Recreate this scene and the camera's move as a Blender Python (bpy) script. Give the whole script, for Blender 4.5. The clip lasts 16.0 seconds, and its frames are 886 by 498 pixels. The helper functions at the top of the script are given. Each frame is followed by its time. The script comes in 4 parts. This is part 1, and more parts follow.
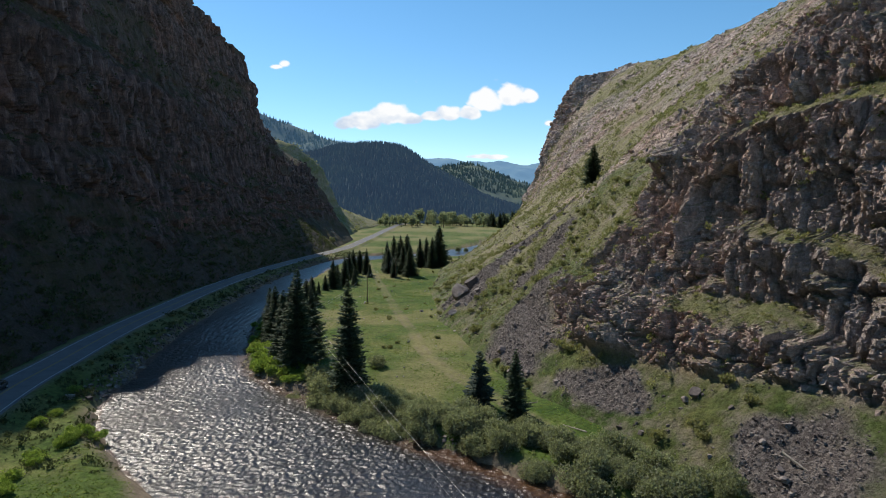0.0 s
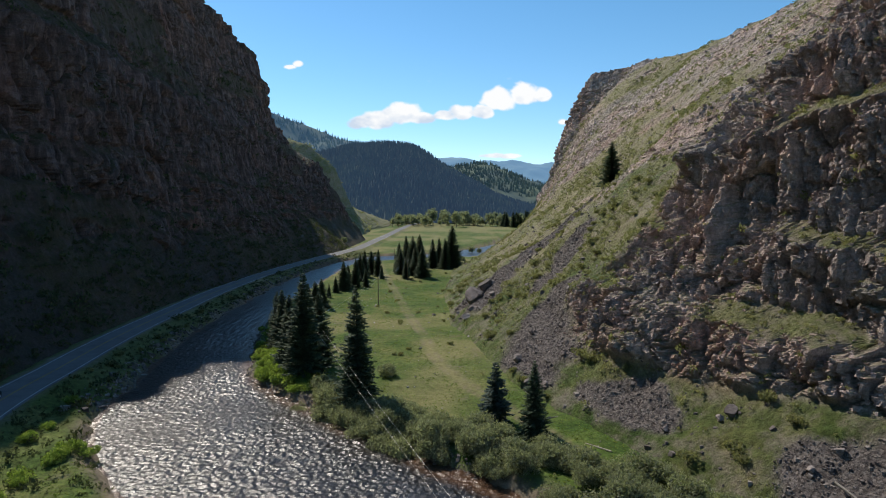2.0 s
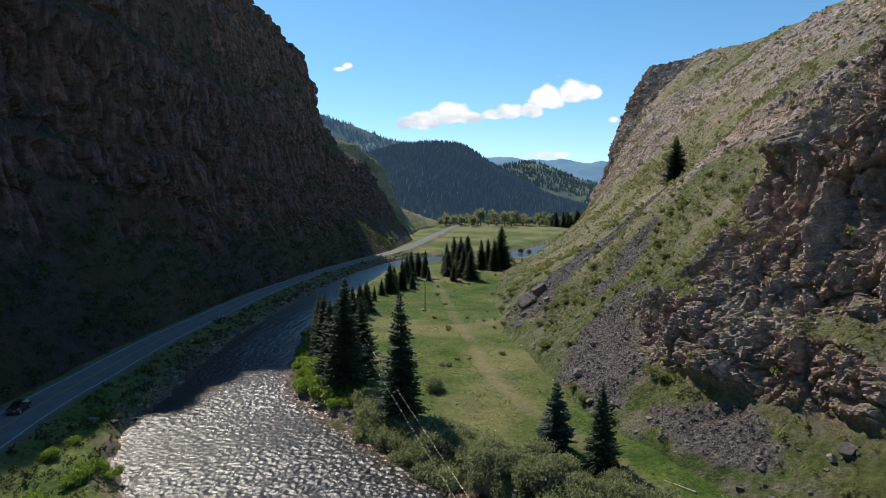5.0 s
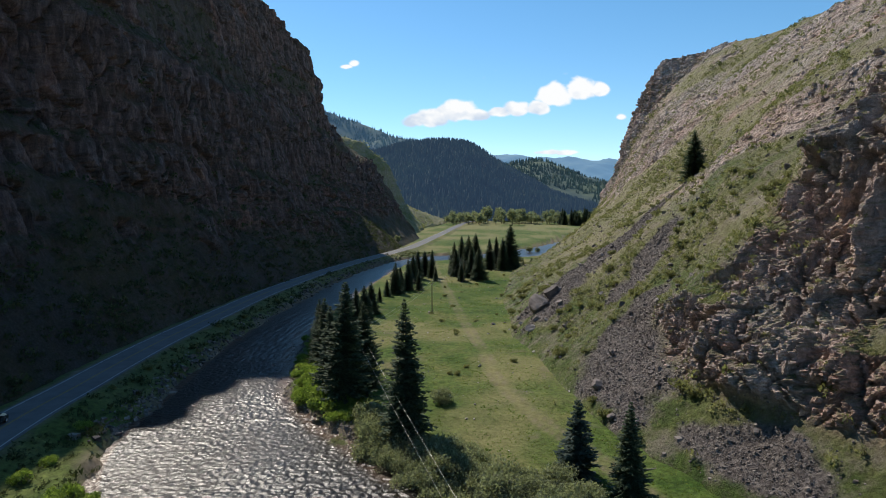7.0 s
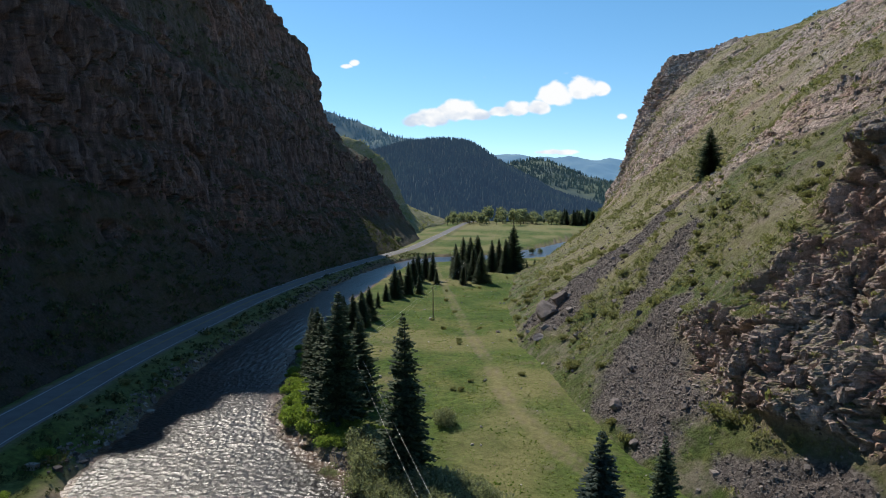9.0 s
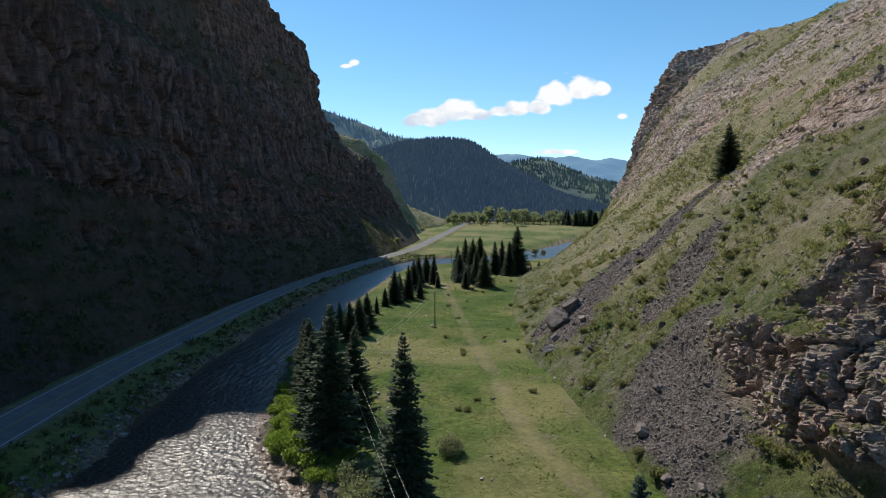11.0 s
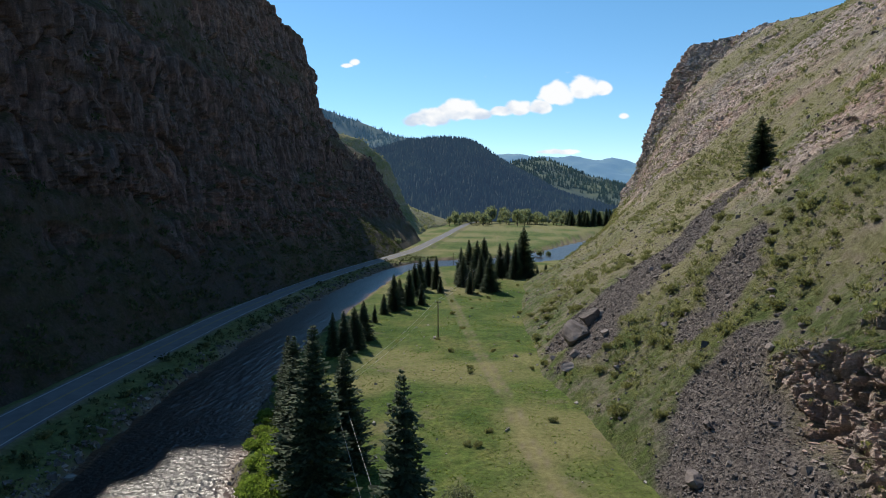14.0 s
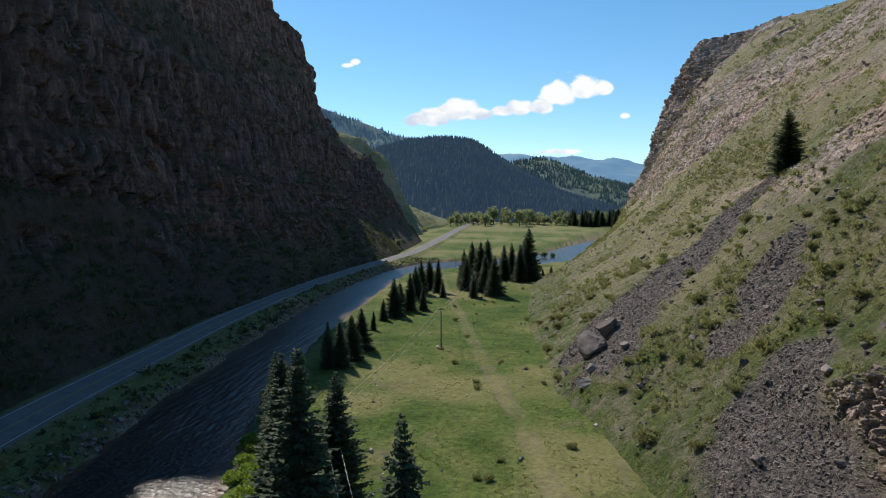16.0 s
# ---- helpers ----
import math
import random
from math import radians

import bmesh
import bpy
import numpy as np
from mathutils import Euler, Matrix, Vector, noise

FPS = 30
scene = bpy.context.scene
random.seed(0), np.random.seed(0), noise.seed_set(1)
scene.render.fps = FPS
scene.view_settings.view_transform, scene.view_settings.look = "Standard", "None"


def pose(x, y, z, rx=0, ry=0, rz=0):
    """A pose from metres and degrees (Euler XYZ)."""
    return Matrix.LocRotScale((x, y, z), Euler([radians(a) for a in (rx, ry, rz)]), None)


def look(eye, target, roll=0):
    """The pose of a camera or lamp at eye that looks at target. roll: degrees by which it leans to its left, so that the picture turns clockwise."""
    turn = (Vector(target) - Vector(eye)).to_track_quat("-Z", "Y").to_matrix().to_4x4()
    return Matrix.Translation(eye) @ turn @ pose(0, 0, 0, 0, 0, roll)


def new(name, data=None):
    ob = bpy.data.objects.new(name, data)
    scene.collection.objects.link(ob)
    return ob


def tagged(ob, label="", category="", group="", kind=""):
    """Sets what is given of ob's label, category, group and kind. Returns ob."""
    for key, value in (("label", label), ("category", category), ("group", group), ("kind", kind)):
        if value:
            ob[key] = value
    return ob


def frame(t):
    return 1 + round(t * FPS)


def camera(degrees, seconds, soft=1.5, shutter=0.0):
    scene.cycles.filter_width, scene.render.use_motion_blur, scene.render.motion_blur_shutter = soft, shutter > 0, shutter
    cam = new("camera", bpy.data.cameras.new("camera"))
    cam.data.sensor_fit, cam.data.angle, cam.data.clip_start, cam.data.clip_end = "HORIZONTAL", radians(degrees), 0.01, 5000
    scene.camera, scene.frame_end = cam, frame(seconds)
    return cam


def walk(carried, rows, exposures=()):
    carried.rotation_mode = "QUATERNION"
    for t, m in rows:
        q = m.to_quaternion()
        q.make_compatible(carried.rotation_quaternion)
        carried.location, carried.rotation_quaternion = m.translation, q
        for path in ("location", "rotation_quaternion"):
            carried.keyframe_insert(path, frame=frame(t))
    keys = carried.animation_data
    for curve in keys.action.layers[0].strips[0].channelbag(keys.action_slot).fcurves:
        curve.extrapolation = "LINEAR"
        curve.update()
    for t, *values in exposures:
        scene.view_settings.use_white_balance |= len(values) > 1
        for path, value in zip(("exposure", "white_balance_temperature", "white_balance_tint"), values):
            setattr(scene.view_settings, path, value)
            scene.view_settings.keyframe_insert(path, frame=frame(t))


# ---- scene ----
# ---- camera ----
cam = camera(72.0, 16.0, soft=1.0)
PATH = [
    (0.0, -0.00, 0.00, 32.40, -0.00, -3.62, 0.00),
    (0.5, 0.01, 1.48, 32.53, 0.27, -3.68, 0.02),
    (1.0, 0.03, 2.97, 32.66, 0.57, -3.68, 0.04),
    (1.5, -0.02, 4.47, 32.70, 0.87, -3.68, 0.06),
    (2.0, -0.06, 5.98, 32.73, 1.21, -3.68, 0.08),
    (2.5, -0.15, 7.50, 32.74, 1.51, -3.68, 0.10),
    (3.0, -0.27, 9.04, 32.73, 2.16, -3.68, 0.13),
    (3.5, -0.47, 10.65, 32.71, 3.00, -3.68, 0.15),
    (4.0, -0.67, 12.26, 32.70, 3.93, -3.68, 0.17),
    (4.5, -0.89, 13.91, 32.68, 4.95, -3.68, 0.19),
    (5.0, -1.11, 15.59, 32.67, 5.66, -3.68, 0.21),
    (7.5, -2.47, 25.02, 32.92, 6.28, -3.91, 0.21),
    (8.0, -2.80, 27.28, 32.99, 6.28, -3.91, 0.21),
    (8.5, -3.16, 29.58, 33.07, 6.32, -3.91, 0.21),
    (9.0, -3.52, 31.90, 33.15, 6.31, -3.91, 0.21),
    (11.5, -5.68, 43.92, 33.40, 6.30, -3.91, 0.21),
    (12.0, -6.09, 46.27, 33.41, 6.31, -3.91, 0.21),
    (12.5, -6.48, 48.61, 33.40, 6.32, -3.91, 0.21),
    (13.0, -6.85, 50.94, 33.38, 6.34, -3.91, 0.21),
    (13.5, -7.22, 53.27, 33.37, 6.36, -3.91, 0.21),
    (14.0, -7.59, 55.62, 33.37, 6.37, -3.91, 0.21),
    (14.5, -7.98, 57.98, 33.39, 6.40, -3.91, 0.21),
    (15.0, -8.41, 60.38, 33.42, 6.43, -3.91, 0.21),
    (15.5, -8.84, 62.78, 33.46, 6.43, -3.91, 0.21),
    (16.0, -9.29, 65.20, 33.50, 6.43, -3.91, 0.21),
]
walk(cam, [(t, pose(x, y, z, 90 + pitch, roll, yaw)) for t, x, y, z, yaw, pitch, roll in PATH], [(0.0, 0.0), (16.0, 0.0)])

# ---- world and sun ----
SUN_AZ, SUN_EL = -39.0, 46.6      # degrees from +y towards +x, and above the horizon
world = bpy.data.worlds.new("world")
scene.world = world
world.use_nodes = True
wn = world.node_tree
sky = wn.nodes.new("ShaderNodeTexSky")
sky.sky_type = "NISHITA"
sky.sun_disc = False
sky.sun_elevation = radians(SUN_EL)
sky.sun_rotation = radians(SUN_AZ)
sky.altitude = 1500.0
sky.air_density = 1.0
sky.dust_density = 0.25
sky.ozone_density = 2.0
back = wn.nodes["Background"]
back.inputs["Strength"].default_value = 0.15
deep = wn.nodes.new("ShaderNodeHueSaturation")
deep.inputs["Saturation"].default_value, deep.inputs["Hue"].default_value = 1.22, 0.49
wn.links.new(sky.outputs["Color"], deep.inputs["Color"])
wn.links.new(deep.outputs["Color"], back.inputs["Color"])
sun_data = bpy.data.lights.new("sun", "SUN")
sun_data.energy = 4.9
sun_data.angle = radians(0.53)
sun_data.color = (1.0, 0.93, 0.83)
sun = new("sun", sun_data)
sun_dir = Vector((math.sin(radians(SUN_AZ)) * math.cos(radians(SUN_EL)), math.cos(radians(SUN_AZ)) * math.cos(radians(SUN_EL)), math.sin(radians(SUN_EL))))
sun.matrix_world = look(sun_dir * 300, (0, 0, 0))


# ---- small tools ----
def mesh_np(name, verts, faces, smooth=True, attrs=None):
    """A mesh from arrays of vertices and of quads or triangles, with float attributes by name."""
    verts, faces = np.asarray(verts, np.float32), np.asarray(faces, np.int32)
    me = bpy.data.meshes.new(name)
    n, k = faces.shape
    me.vertices.add(len(verts))
    me.vertices.foreach_set("co", verts.ravel())
    me.loops.add(n * k)
    me.loops.foreach_set("vertex_index", faces.ravel())
    me.polygons.add(n)
    me.polygons.foreach_set("loop_start", np.arange(0, n * k, k, dtype=np.int32))
    me.polygons.foreach_set("use_smooth", np.broadcast_to(np.asarray(smooth, dtype=bool), (n,)).copy())
    for key, values in (attrs or {}).items():
        at = me.attributes.new(key, "FLOAT", "POINT")
        at.data.foreach_set("value", np.asarray(values, np.float32).ravel())
    me.update(calc_edges=True)
    me.validate()
    return me


def grid_faces(nu, nv):
    i = np.arange(nu - 1)[:, None] * nv + np.arange(nv - 1)[None, :]
    return np.stack([i, i + nv, i + nv + 1, i + 1], -1).reshape(-1, 4)


def part(name, me, material, parent=None, label=""):
    """One mesh object, under a thing or under a part of it."""
    if isinstance(me, bmesh.types.BMesh):
        bm, me = me, bpy.data.meshes.new(name)
        bm.to_mesh(me)
        bm.free()
    ob = new(name, me)
    if material is not None and not me.materials:
        me.materials.append(material)
    ob.parent = parent
    return tagged(ob, label)


def hash3(i, j, k, seed):
    h = (i.astype(np.int64) * 374761393 + j.astype(np.int64) * 668265263 + k.astype(np.int64) * 2147483647 + seed * 1274126177) & 0xFFFFFFFF
    h = ((h ^ (h >> 13)) * 1103515245) & 0xFFFFFFFF
    h = ((h ^ (h >> 16)) * 2246822519) & 0xFFFFFFFF
    return ((h ^ (h >> 15)) & 0xFFFFFF) / float(0xFFFFFF)


def vnoise(x, y, z, seed=0):
    """Smooth value noise, -1 to 1."""
    x, y, z = np.broadcast_arrays(np.asarray(x, float), np.asarray(y, float), np.asarray(z, float))
    i, j, k = np.floor(x), np.floor(y), np.floor(z)
    u, v, w = x - i, y - j, z - k
    u, v, w = (a * a * a * (a * (a * 6 - 15) + 10) for a in (u, v, w))
    out = 0
    for a in (0, 1):
        for b in (0, 1):
            for c in (0, 1):
                out = out + hash3(i + a, j + b, k + c, seed) * (u if a else 1 - u) * (v if b else 1 - v) * (w if c else 1 - w)
    return out * 2 - 1


def fbm(x, y, z, octaves=4, seed=0, gain=0.5):
    out, amp = 0, 1.0
    for o in range(octaves):
        out = out + amp * vnoise(x * 2**o + 17.3 * o, y * 2**o + 5.1 * o, z * 2**o, seed + o)
        amp *= gain
    return out


def worley(x, y, z, seed=0):
    """Cell noise: the nearest distance, the next one, and the nearest cell's own random value."""
    i, j, k = np.floor(x), np.floor(y), np.floor(z)
    d1, d2, val = np.full(np.shape(x), 9.0), np.full(np.shape(x), 9.0), np.zeros(np.shape(x))
    for a in (-1, 0, 1):
        for b in (-1, 0, 1):
            for c in (-1, 0, 1):
                ii, jj, kk = i + a, j + b, k + c
                d = np.sqrt((ii + hash3(ii, jj, kk, seed) - x) ** 2 + (jj + hash3(ii, jj, kk, seed + 1) - y) ** 2 + (kk + hash3(ii, jj, kk, seed + 2) - z) ** 2)
                near = d < d1
                d2 = np.where(near, d1, np.minimum(d2, d))
                val = np.where(near, hash3(ii, jj, kk, seed + 3), val)
                d1 = np.where(near, d, d1)
    return d1, d2, val


def smooth(a, b, x):
    t = np.clip((x - a) / (b - a), 0, 1)
    return t * t * (3 - 2 * t)


def to_line(px, py, line):
    """Distance from points to a polyline, and the way along it at the nearest place."""
    best, along, run = np.full(np.shape(px), 1e9), np.zeros(np.shape(px)), 0.0
    for (ax, ay), (bx, by) in zip(line[:-1], line[1:]):
        lx, ly = bx - ax, by - ay
        ln = math.hypot(lx, ly)
        t = np.clip(((px - ax) * lx + (py - ay) * ly) / ln**2, 0, 1)
        d = np.hypot(px - ax - t * lx, py - ay - t * ly)
        along = np.where(d < best, run + t * ln, along)
        best = np.minimum(best, d)
        run += ln
    return best, along


def inside(px, py, poly):
    hit = np.zeros(np.shape(px), bool)
    for (ax, ay), (bx, by) in zip(poly, poly[1:] + poly[:1]):
        if ay != by:
            hit ^= ((ay > py) != (by > py)) & (px < (bx - ax) * (py - ay) / (by - ay) + ax)
    return hit


def bend(line, n=8):
    """A smooth line through the given points."""
    p = np.array([line[0]] + list(line) + [line[-1]], float)
    out = []
    for a, b, c, d in zip(p[:-3], p[1:-2], p[2:-1], p[3:]):
        for t in np.arange(n) / n:
            out.append(0.5 * (2 * b + (c - a) * t + (2 * a - 5 * b + 4 * c - d) * t * t + (3 * b - a - 3 * c + d) * t**3))
    out.append(p[-1])
    return [tuple(q) for q in out]


# ---- materials ----
def material(name, rough=0.9, spec=0.3):
    m = bpy.data.materials.new(name)
    m.use_nodes = True
    b = m.node_tree.nodes["Principled BSDF"]
    b.inputs["Roughness"].default_value = rough
    b.inputs["Specular IOR Level"].default_value = spec
    return m, m.node_tree, b


def coords(nt, scale=(1, 1, 1), kind="Object"):
    tc, mp = nt.nodes.new("ShaderNodeTexCoord"), nt.nodes.new("ShaderNodeMapping")
    mp.inputs["Scale"].default_value = scale
    nt.links.new(tc.outputs[kind], mp.inputs["Vector"])
    return mp.outputs["Vector"]


def tex_noise(nt, vec, scale, detail=5.0, rough=0.6):
    n = nt.nodes.new("ShaderNodeTexNoise")
    n.inputs["Scale"].default_value, n.inputs["Detail"].default_value, n.inputs["Roughness"].default_value = scale, detail, rough
    nt.links.new(vec, n.inputs["Vector"])
    return n.outputs["Fac"]


def ramp(nt, fac, stops, mode="LINEAR"):
    r = nt.nodes.new("ShaderNodeValToRGB")
    r.color_ramp.interpolation = mode
    els = r.color_ramp.elements
    while len(els) < len(stops):
        els.new(0.5)
    for e, (p, c) in zip(els, stops):
        e.position, e.color = p, (*c, 1) if len(c) == 3 else c
    nt.links.new(fac, r.inputs["Fac"])
    return r.outputs["Color"]


def grey(a):
    return (a, a, a)


def mix(nt, fac, a, b, mode="MIX"):
    m = nt.nodes.new("ShaderNodeMix")
    m.data_type, m.blend_type = "RGBA", mode
    for sock, val in ((m.inputs["Factor"], fac), (m.inputs["A"], a), (m.inputs["B"], b)):
        if isinstance(val, bpy.types.NodeSocket):
            nt.links.new(val, sock)
        elif isinstance(val, tuple):
            sock.default_value = (*val, 1)
        else:
            sock.default_value = val
    return m.outputs["Result"]


def calc(nt, op, a, b=0.0, clamp=False):
    m = nt.nodes.new("ShaderNodeMath")
    m.operation, m.use_clamp = op, clamp
    for sock, val in zip(m.inputs, (a, b)):
        if isinstance(val, bpy.types.NodeSocket):
            nt.links.new(val, sock)
        else:
            sock.default_value = val
    return m.outputs["Value"]


def attr(nt, name):
    a = nt.nodes.new("ShaderNodeAttribute")
    a.attribute_name = name
    return a.outputs["Fac"]


def bump(nt, bsdf, height, strength, distance):
    b = nt.nodes.new("ShaderNodeBump")
    b.inputs["Strength"].default_value, b.inputs["Distance"].default_value = strength, distance
    nt.links.new(height, b.inputs["Height"])
    nt.links.new(b.outputs["Normal"], bsdf.inputs["Normal"])


def rand_object(nt):
    return nt.nodes.new("ShaderNodeObjectInfo").outputs["Random"]


def rand_island(nt):
    return nt.nodes.new("ShaderNodeNewGeometry").outputs["Random Per Island"]


def grass_colour(nt, vec):
    a = ramp(nt, tex_noise(nt, vec, 0.07, 6, 0.65), [(0.3, (0.04, 0.082, 0.012)), (0.5, (0.08, 0.12, 0.024)), (0.7, (0.155, 0.155, 0.052))])
    fine = tex_noise(nt, vec, 1.3, 8, 0.75)
    b = mix(nt, 1.0, a, ramp(nt, fine, [(0.28, grey(0.3)), (0.5, grey(0.92)), (0.72, grey(1.65))]), "MULTIPLY")
    mid = tex_noise(nt, vec, 0.33, 6, 0.7)
    b = mix(nt, 1.0, b, ramp(nt, mid, [(0.32, (0.62, 0.7, 0.6)), (0.5, grey(0.95)), (0.68, (1.3, 1.15, 1.2))]), "MULTIPLY")
    return b, fine


def scree_colour(nt, vec, size=3.2):
    v = nt.nodes.new("ShaderNodeTexVoronoi")
    v.inputs["Scale"].default_value = size
    nt.links.new(vec, v.inputs["Vector"])
    sep = nt.nodes.new("ShaderNodeSeparateColor")
    nt.links.new(v.outputs["Color"], sep.inputs["Color"])
    c = ramp(nt, sep.outputs["Red"], [(0.0, (0.075, 0.063, 0.058)), (0.5, (0.14, 0.118, 0.108)), (1.0, (0.25, 0.215, 0.19))])
    return c, v.outputs["Distance"]


def make_ground():
    m, nt, b = material("valley_ground", 0.95, 0.15)
    vec = coords(nt)
    g, fine = grass_colour(nt, vec)
    dirt = ramp(nt, tex_noise(nt, vec, 0.9, 8, 0.7), [(0.3, (0.10, 0.075, 0.05)), (0.7, (0.26, 0.21, 0.15))])
    dry = ramp(nt, fine, [(0.3, (0.13, 0.12, 0.045)), (0.7, (0.27, 0.24, 0.11))])
    c = mix(nt, attr(nt, "dry"), g, dry)
    c = mix(nt, attr(nt, "dirt"), c, dirt)
    nt.links.new(c, b.inputs["Base Color"])
    bump(nt, b, fine, 0.9, 0.25)
    return m


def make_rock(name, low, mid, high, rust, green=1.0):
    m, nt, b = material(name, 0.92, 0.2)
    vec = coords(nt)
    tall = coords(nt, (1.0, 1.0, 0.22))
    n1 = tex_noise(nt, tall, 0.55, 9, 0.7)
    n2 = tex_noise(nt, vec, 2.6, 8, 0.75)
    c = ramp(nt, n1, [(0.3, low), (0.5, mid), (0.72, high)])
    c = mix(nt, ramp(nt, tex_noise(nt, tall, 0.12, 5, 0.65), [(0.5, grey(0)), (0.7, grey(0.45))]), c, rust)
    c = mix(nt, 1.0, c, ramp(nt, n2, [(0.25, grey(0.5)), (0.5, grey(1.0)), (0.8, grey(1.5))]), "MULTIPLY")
    beds = tex_noise(nt, coords(nt, (0.12, 0.12, 1.0)), 0.45, 6, 0.65)
    c = mix(nt, 1.0, c, ramp(nt, beds, [(0.3, grey(0.68)), (0.5, grey(1.0)), (0.7, grey(1.3))]), "MULTIPLY")
    stain = ramp(nt, tex_noise(nt, vec, 0.035, 4, 0.6), [(0.42, grey(0)), (0.66, grey(0.5))])
    c = mix(nt, stain, c, mix(nt, 1.0, c, (1.45, 1.12, 0.98), "MULTIPLY"))
    shift = calc(nt, "ADD", 0.84, calc(nt, "MULTIPLY", rand_island(nt), 0.32))
    tone = nt.nodes.new("ShaderNodeCombineColor")
    for sock in tone.inputs[:3]:
        nt.links.new(shift, sock)
    c = mix(nt, 1.0, c, tone.outputs["Color"], "MULTIPLY")
    g, fine = grass_colour(nt, vec)
    dry = ramp(nt, fine, [(0.28, (0.12, 0.112, 0.05)), (0.5, (0.225, 0.205, 0.1)), (0.72, (0.37, 0.33, 0.2))])
    g = mix(nt, attr(nt, "dry"), g, dry)
    soil = ramp(nt, n2, [(0.3, (0.16, 0.13, 0.1)), (0.7, (0.36, 0.3, 0.24))])
    g = mix(nt, ramp(nt, tex_noise(nt, vec, 0.22, 8, 0.72), [(0.46, grey(0)), (0.62, grey(0.7))]), g, soil)
    # green below 1 dims grass, and scree below, to go with painted shade
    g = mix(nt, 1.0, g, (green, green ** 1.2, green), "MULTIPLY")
    sc, sd = scree_colour(nt, vec)
    c = mix(nt, attr(nt, "grass"), c, g)
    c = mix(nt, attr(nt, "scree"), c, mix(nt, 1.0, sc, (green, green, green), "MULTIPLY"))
    nt.links.new(c, b.inputs["Base Color"])
    h = calc(nt, "ADD", n2, calc(nt, "MULTIPLY", n1, 1.5))
    bump(nt, b, h, 1.0, 0.6)
    return m


def make_water():
    m, nt, b = material("river_water", 0.32, 0.8)
    vec = coords(nt, (1.0, 0.8, 1.0))
    swirl = tex_noise(nt, vec, 0.07, 4, 0.6)
    c = ramp(nt, swirl, [(0.35, (0.008, 0.007, 0.006)), (0.6, (0.016, 0.011, 0.008)), (0.75, (0.035, 0.019, 0.011))])
    c = mix(nt, attr(nt, "shallow"), c, (0.10, 0.05, 0.025))
    nt.links.new(c, b.inputs["Base Color"])
    b.inputs["IOR"].default_value = 1.33
    bump(nt, b, tex_noise(nt, vec, 3.4, 3, 0.65), 0.8, 0.12)
    return m


def make_asphalt():
    m, nt, b = material("worn_asphalt", 0.85, 0.3)
    vec = coords(nt)
    c = ramp(nt, tex_noise(nt, vec, 0.4, 8, 0.7), [(0.3, (0.10, 0.10, 0.105)), (0.7, (0.165, 0.16, 0.16))])
    nt.links.new(c, b.inputs["Base Color"])
    bump(nt, b, tex_noise(nt, vec, 20, 3), 0.3, 0.01)
    return m


def make_plain(name, stops, scale=3.0, rough=0.85, island=False, spec=0.25, relief=0.3, dist=0.03, thin=0.0):
    """A mottled surface whose colour runs through the stops, with a shift from piece to piece."""
    m, nt, b = material(name, rough, spec)
    vec = coords(nt)
    n = tex_noise(nt, vec, scale, 6, 0.65)
    r = rand_island(nt) if island else rand_object(nt)
    f = calc(nt, "ADD", n, calc(nt, "MULTIPLY", calc(nt, "SUBTRACT", r, 0.5), 0.35))
    k = len(stops) - 1
    c = ramp(nt, f, [(0.28 + 0.44 * i / k, s) for i, s in enumerate(stops)])
    nt.links.new(c, b.inputs["Base Color"])
    bump(nt, b, n, relief, dist)
    if thin:
        tr, mx = nt.nodes.new("ShaderNodeBsdfTranslucent"), nt.nodes.new("ShaderNodeMixShader")
        nt.links.new(mix(nt, 1.0, c, (1.5, 1.6, 1.0), "MULTIPLY"), tr.inputs["Color"])
        mx.inputs["Fac"].default_value = thin
        nt.links.new(b.outputs["BSDF"], mx.inputs[1])
        nt.links.new(tr.outputs["BSDF"], mx.inputs[2])
        nt.links.new(mx.outputs["Shader"], nt.nodes["Material Output"].inputs["Surface"])
    return m


M_GROUND, M_WATER, M_ASPHALT = make_ground(), make_water(), make_asphalt()
M_ROCK = make_rock("volcanic_rock", (0.2, 0.168, 0.155), (0.43, 0.362, 0.33), (0.62, 0.53, 0.47), (0.37, 0.215, 0.16))
# west cliff's shade painted in: the same rock at about a quarter albedo
M_ROCK_SHADED = make_rock("shaded_volcanic_rock", (0.046, 0.035, 0.034), (0.11, 0.08, 0.074), (0.25, 0.178, 0.158), (0.26, 0.15, 0.12), 0.4)
M_NEEDLES = make_plain("spruce_needles", [(0.034, 0.048, 0.027), (0.07, 0.098, 0.055), (0.13, 0.165, 0.10)], 1.2, 0.75, island=True, thin=0.3)
M_BLUE_NEEDLES = make_plain("blue_spruce_needles", [(0.03, 0.05, 0.042), (0.06, 0.085, 0.072), (0.11, 0.14, 0.115)], 1.2, 0.75, island=True, thin=0.3)
M_BARK = make_plain("bark", [(0.05, 0.038, 0.028), (0.12, 0.095, 0.075)], 4.0)
M_HAZE_GLOW = {}
for _nm, _haze, _k in (("haze_glow_forest", (0.018, 0.03, 0.056), 1.0), ("haze_glow_ridge", (0.045, 0.095, 0.17), 0.55), ("haze_glow_hill", (0.03, 0.055, 0.085), 0.3), ("haze_glow_mountain", (0.12, 0.26, 0.46), 0.8)):
    # far hills and woods: air haze put into the material as blue emission
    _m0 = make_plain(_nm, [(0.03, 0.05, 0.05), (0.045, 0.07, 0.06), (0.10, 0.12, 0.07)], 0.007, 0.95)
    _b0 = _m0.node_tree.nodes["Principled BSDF"]
